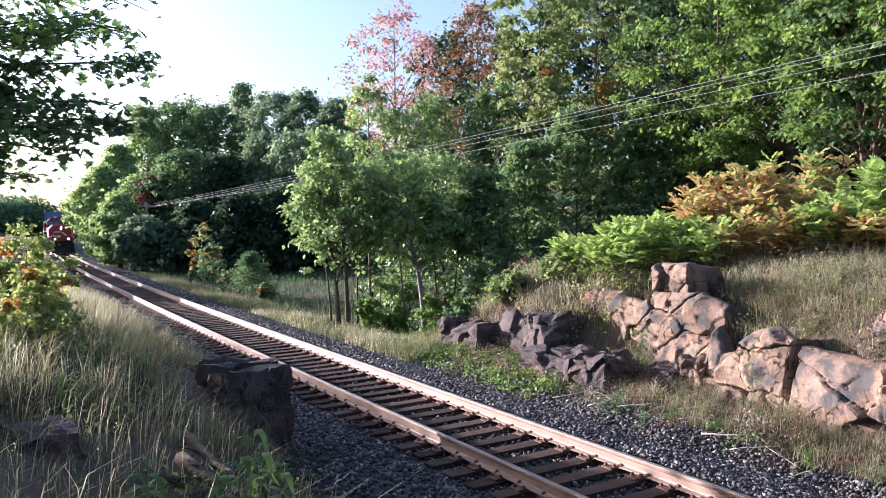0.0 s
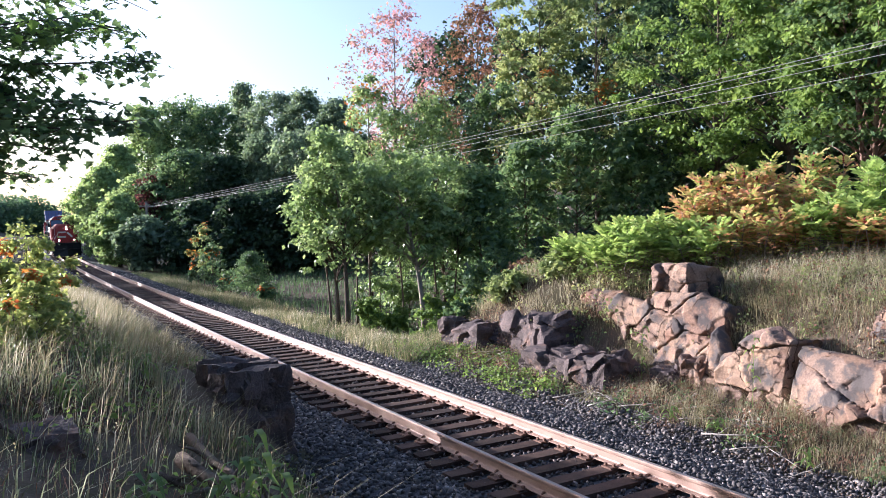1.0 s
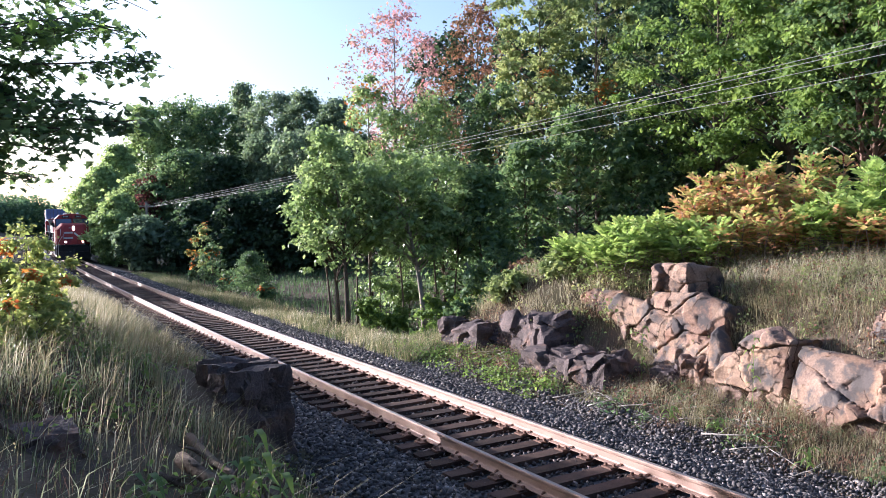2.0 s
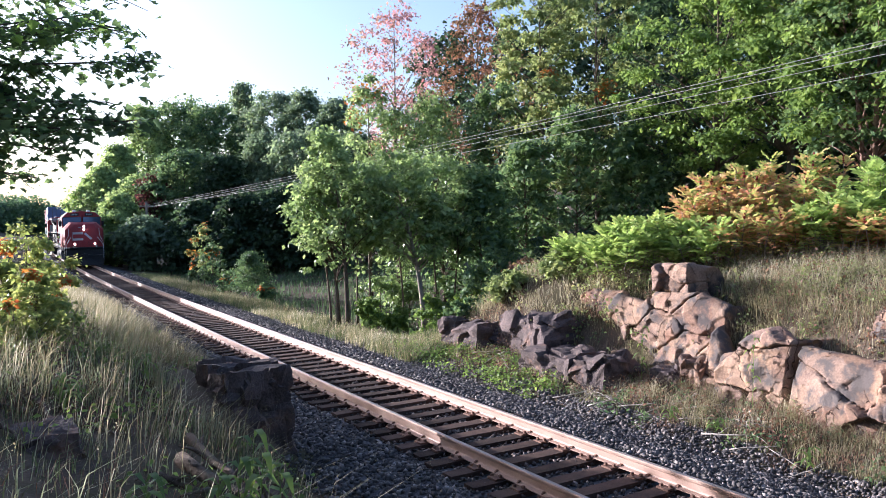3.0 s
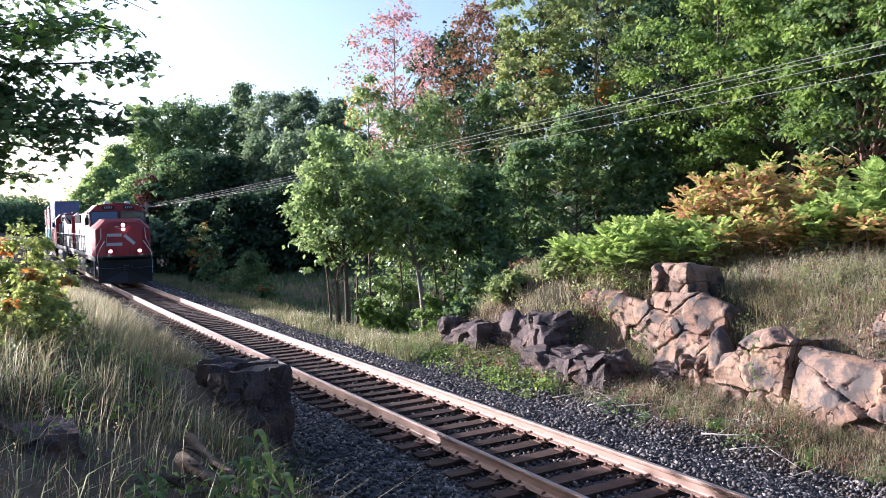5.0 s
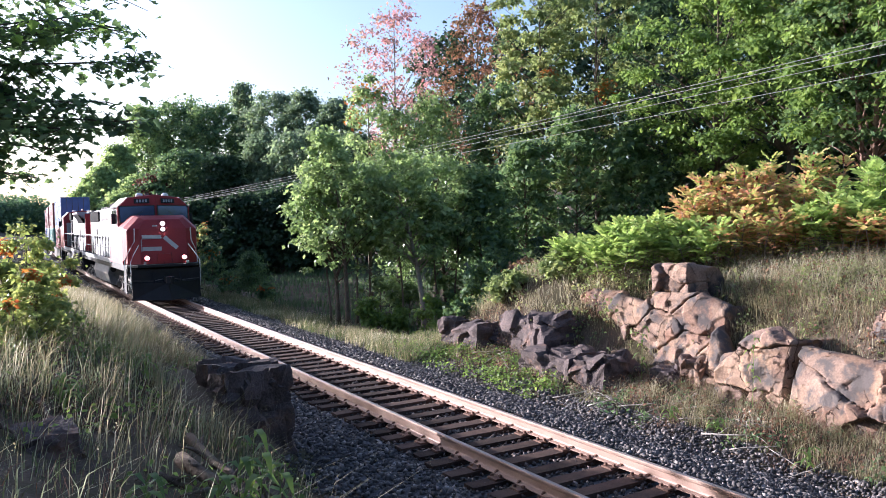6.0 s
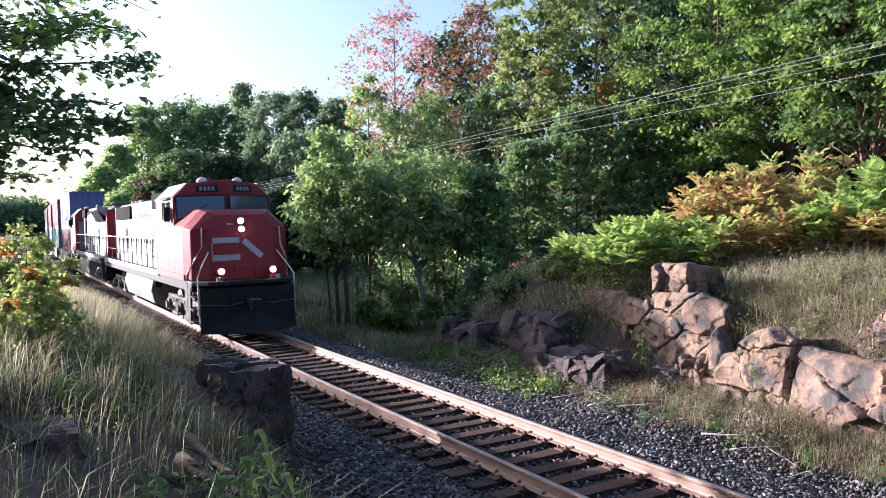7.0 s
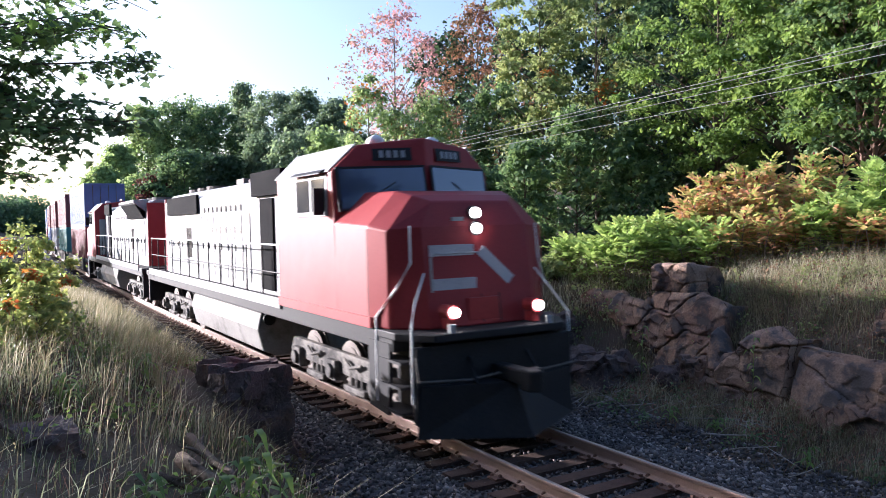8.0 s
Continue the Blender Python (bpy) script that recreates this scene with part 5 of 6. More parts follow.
BLACK = surface("black_paint", (0.014, 0.014, 0.016), (0.034, 0.033, 0.034), 0.6, scale=2, fine=30, bump=0.1, dist=0.004, stain=(0.03, 0.027, 0.025), stain_at=(0.55, 0.8), spec=0.2)
GRILLE = surface("black_grille_mesh", (0.004, 0.004, 0.005), (0.012, 0.012, 0.013), 0.9, scale=3, fine=60, bump=0.6, dist=0.02, spec=0.05)
GRIME = surface("grimy_steel", (0.035, 0.03, 0.027), (0.22, 0.19, 0.165), 0.75, 0.2, scale=3, fine=30, bump=0.4, dist=0.01)
DUST = surface("dusty_truck_steel", (0.06, 0.053, 0.048), (0.30, 0.275, 0.245), 0.85, scale=2.5, fine=20, bump=0.3, dist=0.01, stain=(0.03, 0.026, 0.024), stain_at=(0.48, 0.62))
TANK = surface("dusty_tank_paint", (0.22, 0.208, 0.192), (0.36, 0.34, 0.315), 0.7, scale=2, fine=20, bump=0.15, dist=0.006, stain=(0.12, 0.11, 0.10))
STEEL = surface("bare_wheel_steel", (0.12, 0.10, 0.09), (0.26, 0.23, 0.21), 0.5, 0.6, scale=4, fine=40, bump=0.1, dist=0.002)
WHITE = surface("white_paint", (0.66, 0.66, 0.66), (0.82, 0.82, 0.82), 0.45, scale=3, fine=40, bump=0.05, dist=0.002)
EMBLEM = surface("dull_white_paint", (0.40, 0.38, 0.39), (0.58, 0.55, 0.56), 0.6, scale=3, fine=40, bump=0.05, dist=0.002, spec=0.2)
# Blue of the reflected sky is put into the windshield's base colour.
SCREEN = surface("sky_toned_windshield_glass", (0.014, 0.024, 0.07), (0.02, 0.034, 0.10), 0.04, scale=1, fine=3, bump=0.0, spec=0.9, coat=0.6)
GLASSY = surface("dark_window_glass", (0.012, 0.014, 0.017), (0.02, 0.022, 0.026), 0.05, scale=1, fine=3, bump=0.0, spec=0.9)
LAMP = glowing("headlight_glow", (1.0, 0.90, 0.76), 24.0)
SPEED_ROWS = [(0.0, 100.1), (1.0, 88.0), (2.0, 75.9), (3.0, 63.8), (4.0, 51.7), (5.0, 39.7), (6.0, 27.9), (6.5, 22.0), (7.0, 15.92), (7.5, 9.65), (8.0, 3.29)]


def front_at(t):
    return float(np.interp(t, [a for a, b in SPEED_ROWS], [b for a, b in SPEED_ROWS]))


def truck(root, y0, ys, name="truck_frame"):
    """A three or two axle truck: side frames with springs and boxes, and wheelsets that turn."""
    for side in (-1, 1):
        fr = Shape()
        a, b = ys[0] - 0.55, ys[-1] + 0.55
        fr.prism([(a, .62), (a + .2, .88), (b - .2, .88), (b, .62), (b - .15, .50), (a + .15, .50)], side * 1.02, side * 1.14, "x")
        for y in ys:
            fr.box(side * 1.0, side * 1.24, y - .19, y + .19, .36, .72)
            fr.cyl((side * 1.10, y, .53), (side * 1.30, y, .53), .13, 12)
        for y in [(p + q) / 2 for p, q in zip(ys, ys[1:])]:
            for dy in (-.22, 0, .22):
                fr.cyl((side * 1.08, y + dy, .36), (side * 1.08, y + dy, .62), .075, 10)
            fr.box(side * 1.0, side * 1.2, y - .42, y + .42, .26, .36)
            fr.tube([(side * 1.19, y - .35, .78), (side * 1.24, y, .70), (side * 1.19, y + .35, .80)], .035, 6)
        part(name, fr, DUST, root, "dusty steel truck side frame", bevel=0.015)
    sets = []
    for y in ys:
        w = Shape()
        for side in (-1, 1):
            w.tube([(side * .70, 0, 0), (side * .735, 0, 0), (side * .735, 0, 0), (side * .83, 0, 0)], [.55, .55, .515, .505], 28)
            w.cyl((side * .83, 0, 0), (side * .845, 0, 0), .40, 20)
            for k in range(5):
                c, s_ = math.cos(k * 1.2566), math.sin(k * 1.2566)
                w.cyl((side * .845, .22 * c, .22 * s_), (side * .87, .22 * c, .22 * s_), .05, 8)
            w.cyl((side * .83, 0, 0), (side * .93, 0, 0), .12, 12)
        w.cyl((-.9, 0, 0), (.9, 0, 0), .09, 12)
        ob = part("wheelset", w, STEEL, root, "worn steel wheels on an axle")
        ob.location = (0, y, .515)
        sets.append((ob, y))
    return sets


def railing(root, side, y0, y1, z0, z1, step, x, mat=BLACK):
    y = y0
    while y <= y1 + 0.01:
        part("stanchion", Shape().cyl((side * x, y, z0), (side * x, y, z1), .018, 6), mat, root)
        y += step
    part("handrail", Shape().tube([(side * x, y0, z1), (side * x, y1, z1)], .02, 6), WHITE, root, "white handrail")
    part("handrail", Shape().tube([(side * x, y0, (z0 + z1) / 2), (side * x, y1, (z0 + z1) / 2)], .015, 6), mat, root)


def locomotive(lead):
    """y runs back from the ditch lights, x across, z from the rail head."""
    root = thing("locomotive", "red and light grey diesel locomotive with headlights lit" if lead else "second light grey diesel locomotive with red hood end", "locomotive", "locomotives of the train")
    sets = truck(root, 0, [1.75, 3.55, 5.35]) + truck(root, 0, [14.9, 16.7, 18.5])
    # frame and walkway
    part("underframe", Shape().box(-1.48, 1.48, .55, 20.1, 1.28, 1.58), BLACK, root, bevel=0.02)
    part("side_sill", Shape().box(-1.53, -1.485, 5.4, 19.6, 1.50, 1.70), GREYPAINT, root, "light grey sill stripe")
    part("side_sill", Shape().box(1.485, 1.53, 5.4, 19.6, 1.50, 1.70), GREYPAINT, root, "light grey sill stripe")
    tank = Shape().prism([(-1.42, 1.25), (-1.50, .9), (-1.38, .42), (-1.05, .28), (1.05, .28), (1.38, .42), (1.50, .9), (1.42, 1.25)], 7.0, 13.2, "y")
    part("fuel_tank", tank, TANK, root, "pale dusty fuel tank", bevel=0.04)
    part("air_reservoir", Shape().cyl((-1.25, 6.9, 1.12), (-1.25, 9.2, 1.12), .14, 14), BLACK, root)
    # hood
    hood = Shape().prism([(-1.02, 1.58), (-1.02, 3.95), (-.72, 4.22), (.72, 4.22), (1.02, 3.95), (1.02, 1.58)], 5.6, 18.9, "y")
    hood_ob = part("hood", hood, GREYPAINT, root, "light grey engine hood", bevel=0.03)
    for side in (-1, 1):
        y = 8.9
        while y < 18.2:
            part("hood_door", Shape().box(side * 1.022, side * 1.045, y, y + .62, 1.78, 3.45), GREYPAINT, hood_ob, bevel=0.008)
            part("door_latch", Shape().box(side * 1.045, side * 1.07, y + .5, y + .54, 2.5, 2.66), BLACK, hood_ob)
            y += .68
        part("radiator_grille", Shape().box(side * 1.02, side * 1.10, 14.0, 18.3, 3.52, 4.08), GRILLE, hood_ob, "black radiator grille")
        part("air_intake", Shape().box(side * 1.02, side * 1.14, 6.3, 8.4, 3.80, 4.34), GRILLE, hood_ob, "black air intake grille")
        part("equipment_door", Shape().box(side * 1.02, side * 1.07, 7.1, 8.0, 1.70, 3.74), GRILLE, hood_ob)
        for k in range(9):
            for zz in (3.52, 2.95):
                part("lettering_bar", Shape().box(side * 1.046, side * 1.05, 9.6 + .46 * k, 9.76 + .46 * k, zz, zz + .16), GRIME, hood_ob)
        for k in range(7):
            part("louvre", Shape().box(side * 1.046, side * 1.062, 15.0 + .09 * k, 15.03 + .09 * k, 2.2, 3.1), GRIME, hood_ob)
        part("cab_sill", Shape().box(side * 1.50, side * 1.56, 1.15, 5.38, 1.58, 1.74), RED, root)
        part("nose_seam", Shape().box(side * 1.529, side * 1.534, 1.24, 1.265, 1.75, 3.06), BLACK, root)
        if not lead:
            part("radiator_wing", Shape().prism([(side * 1.02, 3.75), (side * 1.48, 4.12), (side * 1.48, 4.22), (side * .9, 4.24)], 14.6, 18.7, "y"), GREYPAINT, hood_ob, "flared radiator wing", bevel=0.01)
            part("radiator_core", Shape().hexa([(side * 1.03, 14.7, 3.5), (side * 1.05, 18.6, 3.5), (side * 1.1, 18.6, 3.5), (side * 1.1, 14.7, 3.5), (side * 1.36, 14.7, 4.06), (side * 1.36, 18.6, 4.06), (side * 1.42, 18.6, 4.06), (side * 1.42, 14.7, 4.06)]), GRILLE, hood_ob)
        railing(root, side, 5.5, 19.3, 1.62, 2.75, 1.15, 1.46)
    for y in (14.9, 16.1, 17.3):
        part("roof_fan", Shape().cyl((0, y, 4.2), (0, y, 4.36), .55, 20), GRIME, hood_ob)
    for y in (9.4, 10.6):
        part("roof_fan", Shape().cyl((0, y, 4.2), (0, y, 4.34), .5, 20), GRIME, hood_ob)
    part("exhaust_stack", Shape().box(-.25, .25, 12.0, 12.7, 4.2, 4.45), GRIME, hood_ob)
    # cab and nose
    fy = lambda x, z, d=0.0: 1.80 + 0.36 * abs(x) + (z - 3.0) * 0.22 + d
    outline = [(0, 1.58), (-1.53, 1.58), (-1.53, 4.02), (-1.08, 4.46), (0, 4.58), (1.08, 4.46), (1.53, 4.02), (1.53, 1.58)]
    cab = Shape()
    cab.v = [(x, fy(x, max(z, 3.0)), z) for x, z in outline] + [(x, 5.35, z) for x, z in outline]
    cab.f = [(0, 1, 2, 3, 4), (0, 4, 5, 6, 7), tuple(range(8, 16))] + [(k, (k + 1) % 8, 8 + (k + 1) % 8, 8 + k) for k in range(8)]
    cab_ob = part("cab", cab, RED, root, "red cab", bevel=0.03)
    roof = Shape()
    for sg in (-1, 1):
        roof.hexa([(sg * 1.55, 2.66, 4.015), (sg * 1.09, 2.56, 4.468), (sg * 1.09, 5.4, 4.468), (sg * 1.55, 5.4, 4.015), (sg * 1.55, 2.66, 4.035), (sg * 1.09, 2.56, 4.488), (sg * 1.09, 5.4, 4.488), (sg * 1.55, 5.4, 4.035)])
    part("roof_panel", roof, GREYPAINT, cab_ob, "light grey roof panel")
    for side in (-1, 1):
        win = Shape().box(side * 1.532, side * 1.545, 2.75, 4.3, 3.28, 3.98)
        part("side_window_frame", win, GREYPAINT, cab_ob, bevel=0.006)
        for a, b in ((2.84, 3.46), (3.56, 4.2)):
            part("side_window", Shape().box(side * 1.546, side * 1.552, a, b, 3.36, 3.92), GLASSY, cab_ob, "dark side window")
        part("mirror", Shape().box(side * 1.56, side * 1.74, 2.86, 2.90, 3.3, 3.75), BLACK, cab_ob)
        part("sun_visor", Shape().hexa([(side * 1.53, 2.85, 4.05), (side * 1.64, 2.85, 3.99), (side * 1.64, 4.3, 3.99), (side * 1.53, 4.3, 4.05), (side * 1.53, 2.85, 4.07), (side * 1.64, 2.85, 4.01), (side * 1.64, 4.3, 4.01), (side * 1.53, 4.3, 4.07)]), BLACK, cab_ob, "dark window awning")
        part("cab_door", Shape().box(side * 1.0, side * 1.3, 5.35, 5.37, 1.7, 3.6), GREYPAINT, cab_ob)
    def slab(x0, x1, z0, z1, z2, z3, out, thick):
        """A thin plate on the cab's front: z0, z1 under and z2, z3 over its ends x0, x1."""
        return Shape().hexa([(x0, fy(x0, z0, -out), z0), (x1, fy(x1, z1, -out), z1), (x1, fy(x1, z1, thick - out), z1), (x0, fy(x0, z0, thick - out), z0),
                             (x0, fy(x0, z2, -out), z2), (x1, fy(x1, z3, -out), z3), (x1, fy(x1, z3, thick - out), z3), (x0, fy(x0, z2, thick - out), z2)])
    for sgn in (-1, 1):
        part("windshield_gasket", slab(sgn * 1.47, sgn * .05, 3.34, 3.58, 4.09, 4.11, .008, .02), BLACK, cab_ob, "black rubber window gasket")
        part("windshield", slab(sgn * 1.42, sgn * .09, 3.38, 3.62, 4.05, 4.07, .014, .02), SCREEN, cab_ob, "wide dark windshield", bevel=0.004)
        part("wiper", slab(sgn * .98, sgn * .55, 3.55, 3.82, 3.565, 3.835, .03, .012), BLACK, cab_ob)
        part("number_board", slab(sgn * .86, sgn * .24, 4.19, 4.19, 4.39, 4.41, .012, .02), BLACK, cab_ob, "black number board")
        for k in range(4):
            part("number_bar", slab(sgn * .76 - sgn * .115 * k, sgn * .69 - sgn * .115 * k, 4.24, 4.24, 4.36, 4.36, .018, .006), GREYPAINT, cab_ob)
    for x in (-.55, .55):
        part("antenna_dome", Shape().tube([(x, 2.9, 4.5), (x, 2.9, 4.62), (x, 2.9, 4.68)], [.16, .15, .05], 12), WHITE, cab_ob, "white antenna dome", smooth_=True)
    part("horn", Shape().tube([(0, 4.2, 4.66), (0, 4.7, 4.66)], [.09, .03], 10).cyl((0, 4.5, 4.5), (0, 4.5, 4.66), .03, 6), GRIME, cab_ob)
    # nose: walls that taper to a narrower front, top sloping down
    plan = [(1.53, 2.5), (1.53, 1.22), (1.41, .80), (.95, 0.0)]       # half breadths, the last one on the front wall
    low = [(x, y if y else .38, 1.58) for x, y in plan]
    shoulder = [(x, y if y else .60, z) for (x, y), z in zip(plan, (3.16, 3.10, 3.04, 3.08))]
    crown = [(1.05, 2.5, 3.66), (1.0, 1.3, 3.64), (.90, .96, 3.56), (.70, .72, 3.46)]
    nose = Shape()
    for ring in (low, shoulder, crown):
        nose.v += [(-x, y, z) for x, y, z in ring] + [(x, y, z) for x, y, z in ring[::-1]]
    for i in (0, 8):
        nose.f += [(i + q, i + (q + 1) % 8, i + 8 + (q + 1) % 8, i + 8 + q) for q in range(8)]
    nose.f += [tuple(range(8)), (16, 17, 22, 23), (17, 18, 21, 22), (18, 19, 20, 21)]
    nose_ob = part("nose", nose, RED, root, "red wide nose with flat chamfered corners", bevel=0.03)
    face = lambda z, d=0.0: .38 + (z - 1.58) * (.22 / 1.5) - d       # the front wall leans back
    # emblem: plain white bands across the nose
    zf, zt = 2.14, 2.74
    emblem = Shape()
    wd = .085
    def stroke(points):
        for (x0, z0), (x1, z1) in zip(points, points[1:]):
            d = Vector((x1 - x0, 0, z1 - z0)).normalized() * wd
            nn = Vector((-d.z, 0, d.x))
            p, q = Vector((x0, 0, z0)) - d * .9, Vector((x1, 0, z1)) + d * .9
            yy = lambda z: face(z, .012)
            emblem.hexa([(p.x - nn.x, yy(p.z), p.z - nn.z), (q.x - nn.x, yy(q.z), q.z - nn.z), (q.x - nn.x, yy(q.z) + .02, q.z - nn.z), (p.x - nn.x, yy(p.z) + .02, p.z - nn.z),
                         (p.x + nn.x, yy(p.z), p.z + nn.z), (q.x + nn.x, yy(q.z), q.z + nn.z), (q.x + nn.x, yy(q.z) + .02, q.z + nn.z), (p.x + nn.x, yy(p.z) + .02, p.z + nn.z)])
    if lead:
        stroke([(-.78, zt - .02), (-.16, zt - .02)])
        stroke([(-.78, zf + .08), (-.16, zf + .08)])
        stroke([(.10, zt - .08), (.50, zf + .14)])
        part("emblem", emblem, EMBLEM, nose_ob, "three plain white emblem bands")
        part("grab_iron", Shape().tube([(-.90, .38, 2.12), (-.90, .42, 2.62), (-.82, .42, 2.68), (-.08, .42, 2.68)], .018, 6), GREYPAINT, nose_ob)
        door = Shape()
        for a_, b_ in ((-.02, .0), (.30, .32)):
            door.hexa([(a_, face(1.62, .004), 1.62), (b_, face(1.62, .004), 1.62), (b_, face(1.62, -.02), 1.62), (a_, face(1.62, -.02), 1.62), (a_, face(2.05, .004), 2.05), (b_, face(2.05, .004), 2.05), (b_, face(2.05, -.02), 2.05), (a_, face(2.05, -.02), 2.05)])
        part("door_seam", door, BLACK, nose_ob)
        part("maker_plate", Shape().box(-.42, -.22, face(3.05, .01), face(3.05, -.02), 3.16, 3.22), GREYPAINT, nose_ob)
        for z in (3.04, 3.28):
            part("headlight", Shape().cyl((.0, face(z, .05), z), (.0, face(z, -.02), z), .078, 18), LAMP, nose_ob, "lit round headlight")
            part("headlight_ring", Shape().cyl((.0, face(z, .03), z), (.0, face(z, -.05), z), .108, 18), BLACK, nose_ob)
        for x in (-.75, .75):
            part("ditch_light", Shape().cyl((x, .0, 1.85), (x, .05, 1.85), .072, 16), LAMP, root, "lit round ditch light")
            part("ditch_light_housing", Shape().cyl((x, .04, 1.85), (x, .3, 1.85), .105, 16).box(x - .06, x + .06, .1, .3, 1.6, 1.75), RED, root)
    part("nose_door", Shape().box(-.28, .28, .385, .45, 1.66, 2.0), RED, nose_ob, bevel=0.01)
    # front platform, plow, steps
    part("front_platform", Shape().prism([(-1.5, 1.2), (-1.5, .45), (-1.15, -.10), (1.15, -.10), (1.5, .45), (1.5, 1.2)], 1.46, 1.58, "z"), BLACK, root, bevel=0.02)
    part("pilot", Shape().box(-1.38, 1.38, .04, .16, .30, 1.40), BLACK, root, "black pilot plate", bevel=0.02)
    for sg in (-1, 1):
        part("snow_plow", Shape().hexa([(sg * 1.40, .02, .12), (0, -.80, .12), (0, .03, .12), (sg * 1.36, .035, .12), (sg * 1.32, .02, .85), (0, -.42, .85), (0, .03, .85), (sg * 1.32, .035, .85)]), BLACK, root, "black steel plow blade", bevel=0.01)
    part("coupler", Shape().box(-.12, .12, -.75, .05, .84, 1.06), BLACK, root, "dark coupler shank", bevel=0.03)
    part("coupler_knuckle", Shape().prism([(-.18, -.72), (-.2, -.98), (-.02, -1.06), (.04, -.9), (.16, -.88), (.14, -.72)], .80, 1.10, "z"), BLACK, root, "dark coupler knuckle", bevel=0.03)
    for side in (-1, 1):
        st = Shape()
        for z in (.42, .78, 1.14):
            st.box(side * 1.2, side * 1.52, .25, .95, z, z + .04)
        part("step_well", st.box(side * 1.15, side * 1.18, .2, 1.0, .35, 1.42), BLACK, root)
        part("grab_rail", Shape().tube([(side * 1.4, .12, .6), (side * 1.4, .12, 1.7), (side * 1.25, .28, 2.0), (side * 1.0, .45, 2.4)], .017, 6), WHITE, root, "white bent grab rail")
        part("grab_rail", Shape().tube([(side * 1.5, 1.05, .5), (side * 1.5, 1.05, 1.75), (side * 1.34, .66, 2.2), (side * 1.16, .56, 2.55), (side * 1.14, .60, 3.1)], .017, 6), WHITE, root, "white bent grab rail")
        part("step_side_plate", Shape().prism([(.62, 1.40), (1.34, 1.40), (1.34, .40), (.70, .34)], side * 1.44, side * 1.50, "x"), BLACK, root, "black step side plate")
        part("uncoupling_lever", Shape().tube([(side * 1.42, -.02, 1.28), (side * 1.42, -.1, .95), (side * .6, -.14, .9), (side * .2, -.3, .98)], .016, 6), GRIME, root)
        part("corner_step_light", Shape().box(side * .86 - .05, side * .86 + .05, -.10, -.06, 1.58, 1.70), GREYPAINT, root)
        part("air_hose", Shape().tube([(side * .5, .03, 1.2), (side * .55, -.2, .9), (side * .5, -.22, .6)], .03, 6), BLACK, root)
    # rear end
    part("hood_end", Shape().box(-1.03, 1.03, 18.9, 19.05, 1.62, 4.1), RED, root, "red hood end", bevel=0.02)
    part("rear_platform", Shape().box(-1.5, 1.5, 18.9, 20.3, 1.42, 1.60), BLACK, root, bevel=0.02)
    part("rear_coupler", Shape().box(-.14, .14, 20.2, 20.8, .82, 1.08), GRIME, root)
    part("rear_plow", Shape().box(-1.45, 1.45, 20.05, 20.2, .5, 1.42), BLACK, root, bevel=0.02)
    return root, sets


def container(colour, length, name_label, h=2.75):
    root = thing("container", name_label, "container", "containers on the train")
    s = Shape()
    s.box(-1.2, 1.2, 0.06, length - .06, .03, h - .03)
    body = part("body", s, colour, root)
    ribs = 40 if length > 10 else 22
    for side in (-1, 1):
        rb = Shape()
        for k in range(ribs):
            y = .25 + (length - .5) * k / (ribs - 1)
            rb.box(side * 1.2, side * 1.222, y - .07, y + .07, .16, h - .16)
        part("side_corrugation", rb, colour, body)
    fr = Shape()
    for x in (-1.22, 1.12):
        for y in (0, length - .12):
            fr.box(x, x + .10, y, y + .12, 0, h)
        for z in (0, h - .12):
            fr.box(x, x + .1, .12, length - .12, z, z + .12)
    for y in (0, length - .12):
        for z in (0, h - .12):
            fr.box(-1.12, 1.12, y, y + .12, z, z + .12)
    part("corner_frame", fr, colour, root)
    for x in (-.7, -.25, .25, .7):
        part("lock_rod", Shape().cyl((x, .03, .1), (x, .03, h - .1), .02, 6), GRIME, root)
    return root


def well_car(length=16.5):
    root = thing("well_car", "low dark container well car", "rail car", "well cars of the train")
    sets = truck(root, 0, [.9, 2.6], "truck_frame") + truck(root, 0, [length - 2.6, length - .9], "truck_frame")
    s = Shape()
    for side in (-1, 1):
        s.box(side * 1.26, side * 1.40, 2.4, length - 2.4, .45, 1.2)
    part("side_beam", s, GRIME, root, bevel=0.02)
    part("well_floor", Shape().box(-1.26, 1.26, 2.6, length - 2.6, .36, .48), GRIME, root)
    part("end_platform", Shape().box(-1.3, 1.3, 0, 2.5, 1.0, 1.2).box(-1.3, 1.3, length - 2.5, length, 1.0, 1.2), GRIME, root, bevel=0.02)
    part("coupler", Shape().box(-.14, .14, -.6, .1, .82, 1.08).box(-.14, .14, length - .1, length + .6, .82, 1.08), GRIME, root)
    return root, sets


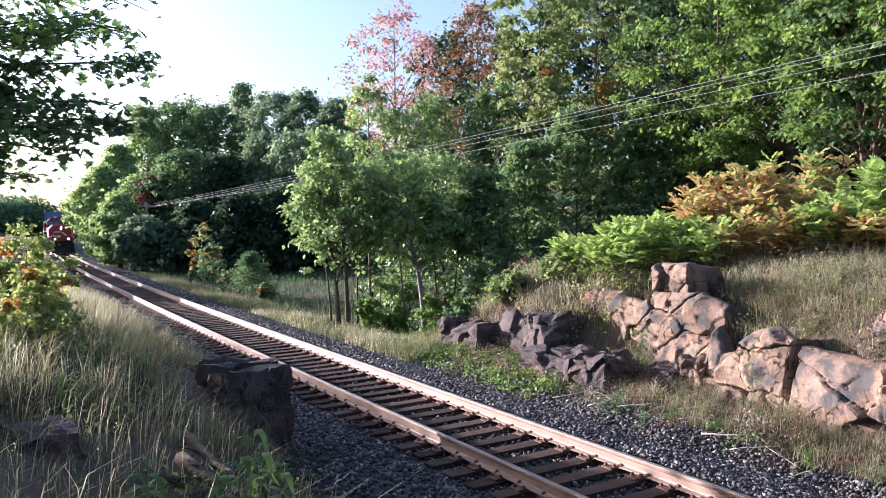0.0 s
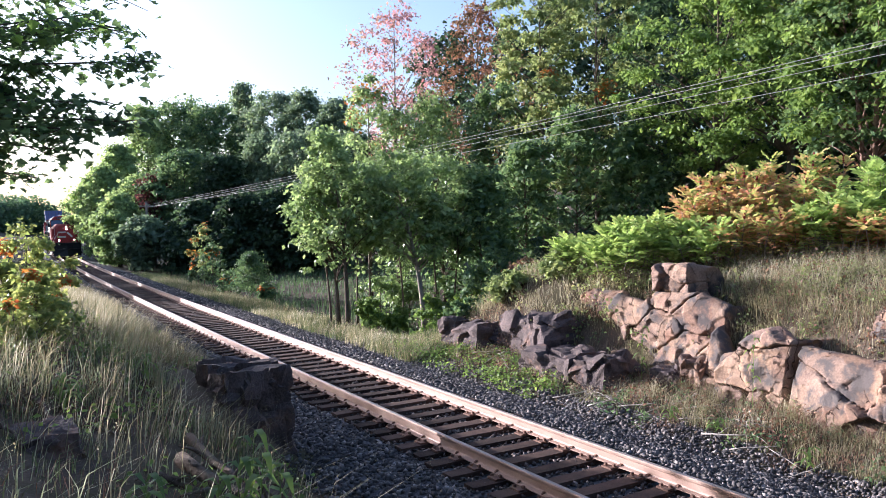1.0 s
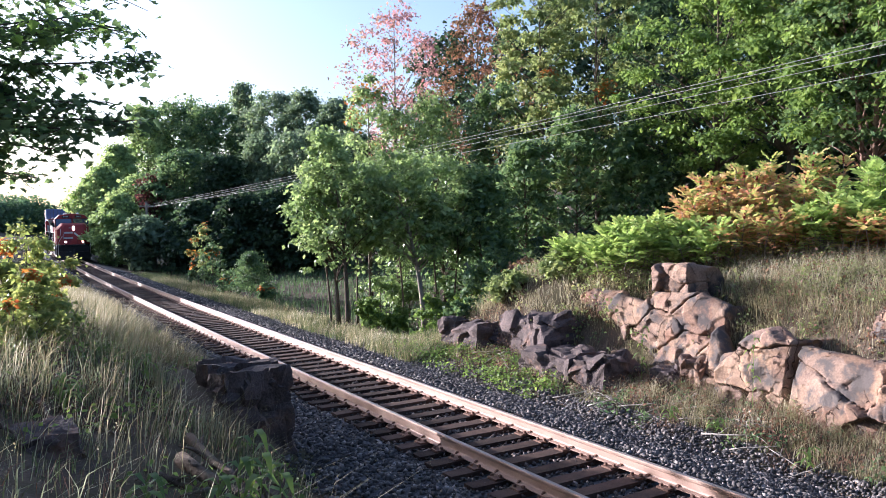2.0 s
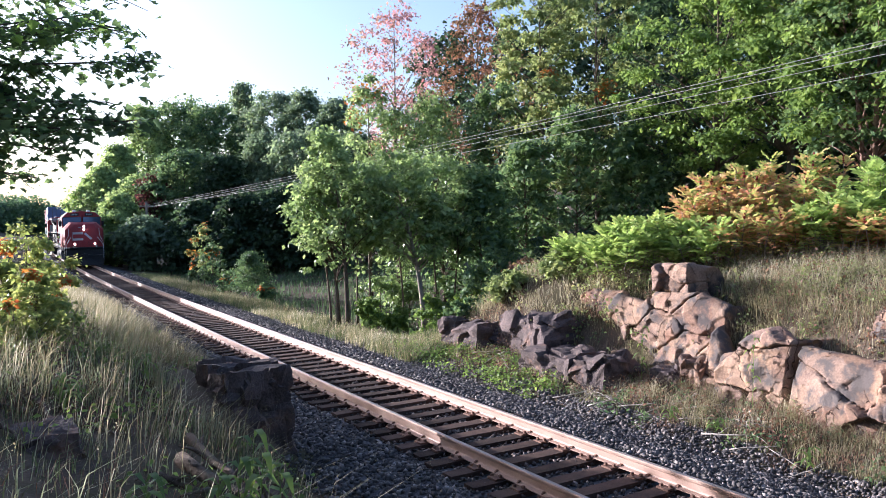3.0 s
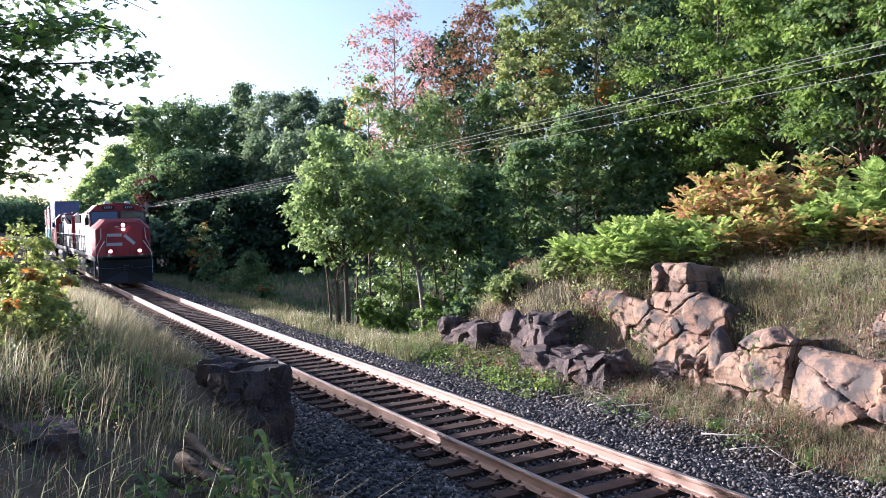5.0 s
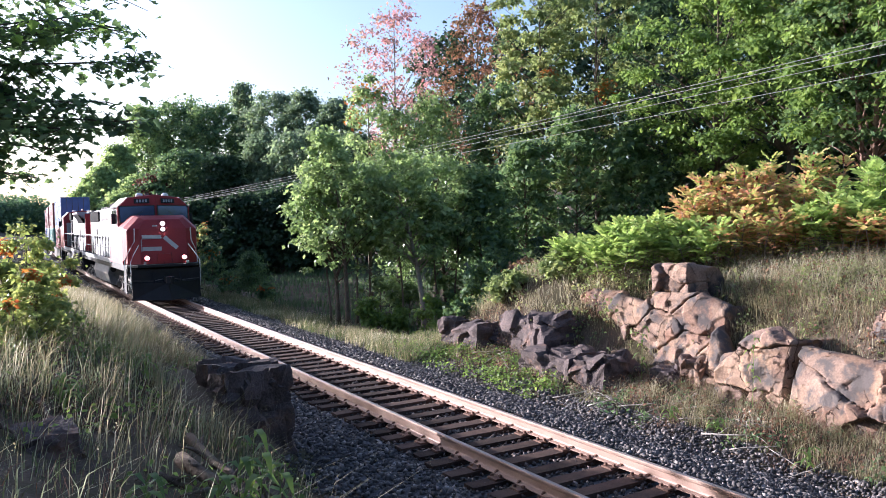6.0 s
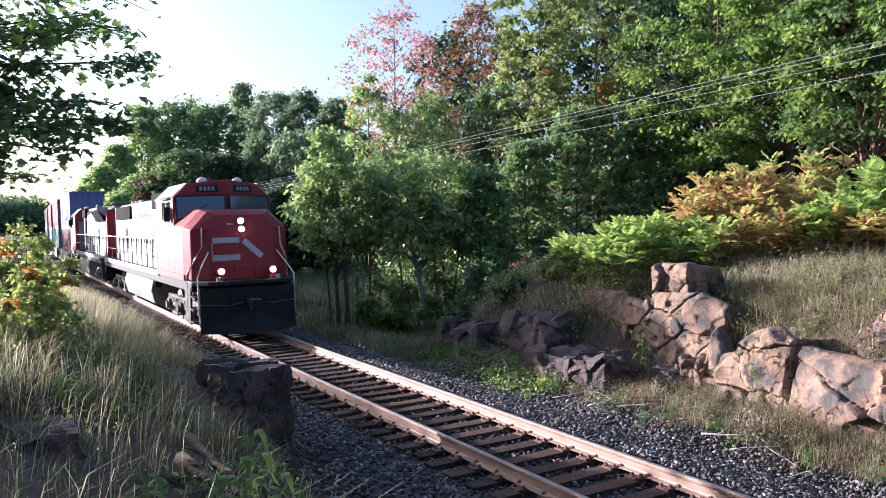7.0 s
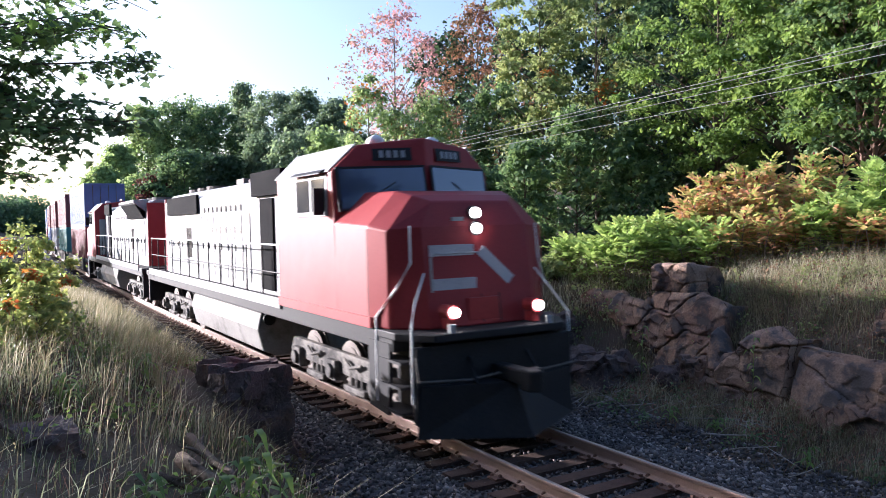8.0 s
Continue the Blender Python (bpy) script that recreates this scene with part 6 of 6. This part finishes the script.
def flat_paint(name, c):
    return surface(name, tuple(k * 0.8 for k in c), tuple(min(k * 1.15, 1) for k in c), 0.5, scale=1.2, fine=20, bump=0.05, dist=0.004, stain=tuple(k * 0.6 + .02 for k in c), stain_at=(0.58, 0.8))


BLUE, MAROON, TEAL, CWHITE = flat_paint("blue_container_paint", (0.11, 0.17, 0.36)), flat_paint("maroon_container_paint", (0.22, 0.05, 0.05)), flat_paint("teal_container_paint", (0.05, 0.22, 0.20)), flat_paint("pale_container_paint", (0.45, 0.45, 0.47))
TRAIN = []      # things of the train with their place behind the lead's ditch lights
WHEELS = []
lead, sets = locomotive(True)
TRAIN.append((lead, 0.0, 10.0, 0.0, 0))
WHEELS += [(ob, y, 1) for ob, y in sets]
second, sets = locomotive(False)
TRAIN.append((second, 41.6, -10.0, 0.0, 180))
WHEELS += [(ob, y, -1) for ob, y in sets]
first_car = None
stack = [(MAROON, BLUE, "blue"), (TEAL, MAROON, "maroon"), (CWHITE, MAROON, "pale"), (BLUE, MAROON, "blue"), (MAROON, BLUE, "maroon")]
for i, (low, high, word) in enumerate(stack):
    y0 = 43.0 + 17.7 * i
    car, sets = well_car()
    TRAIN.append((car, y0, 8.0, 0.0, 0))
    WHEELS += [(ob, y, 1) for ob, y in sets]
    names = {BLUE: "blue", MAROON: "maroon", TEAL: "teal", CWHITE: "pale grey"}
    TRAIN.append((container(low, 12.19, names[low] + " corrugated shipping container in a well car"), y0 + 2.15, 6.0, 0.49, 0))
    TRAIN.append((container(high, 12.19, names[high] + " corrugated shipping container stacked on another"), y0 + 2.15, 6.0, 3.26, 0))


# ---- what moves ----
def motions():
    times = [i * 0.5 for i in range(17)]
    for ob, back, mid, z, turn in TRAIN:
        rows = []
        for t in times:
            s = front_at(t) + back
            a = TH + KAP * (s + mid)
            p = at(s + mid)
            d = Vector((math.sin(a), math.cos(a), 0)) * mid
            rows.append((t, pose(p.x - d.x, p.y - d.y, z, 0, 0, turn - math.degrees(a))))
        walk(ob, rows)
    for ob, y, way in WHEELS:
        rows = []
        for k in range(241):
            t = k / 30
            rows.append((t, pose(0, y, .515, math.degrees((front_at(t) - 100.0) / .515) * -way)))
        walk(ob, rows)


motions()
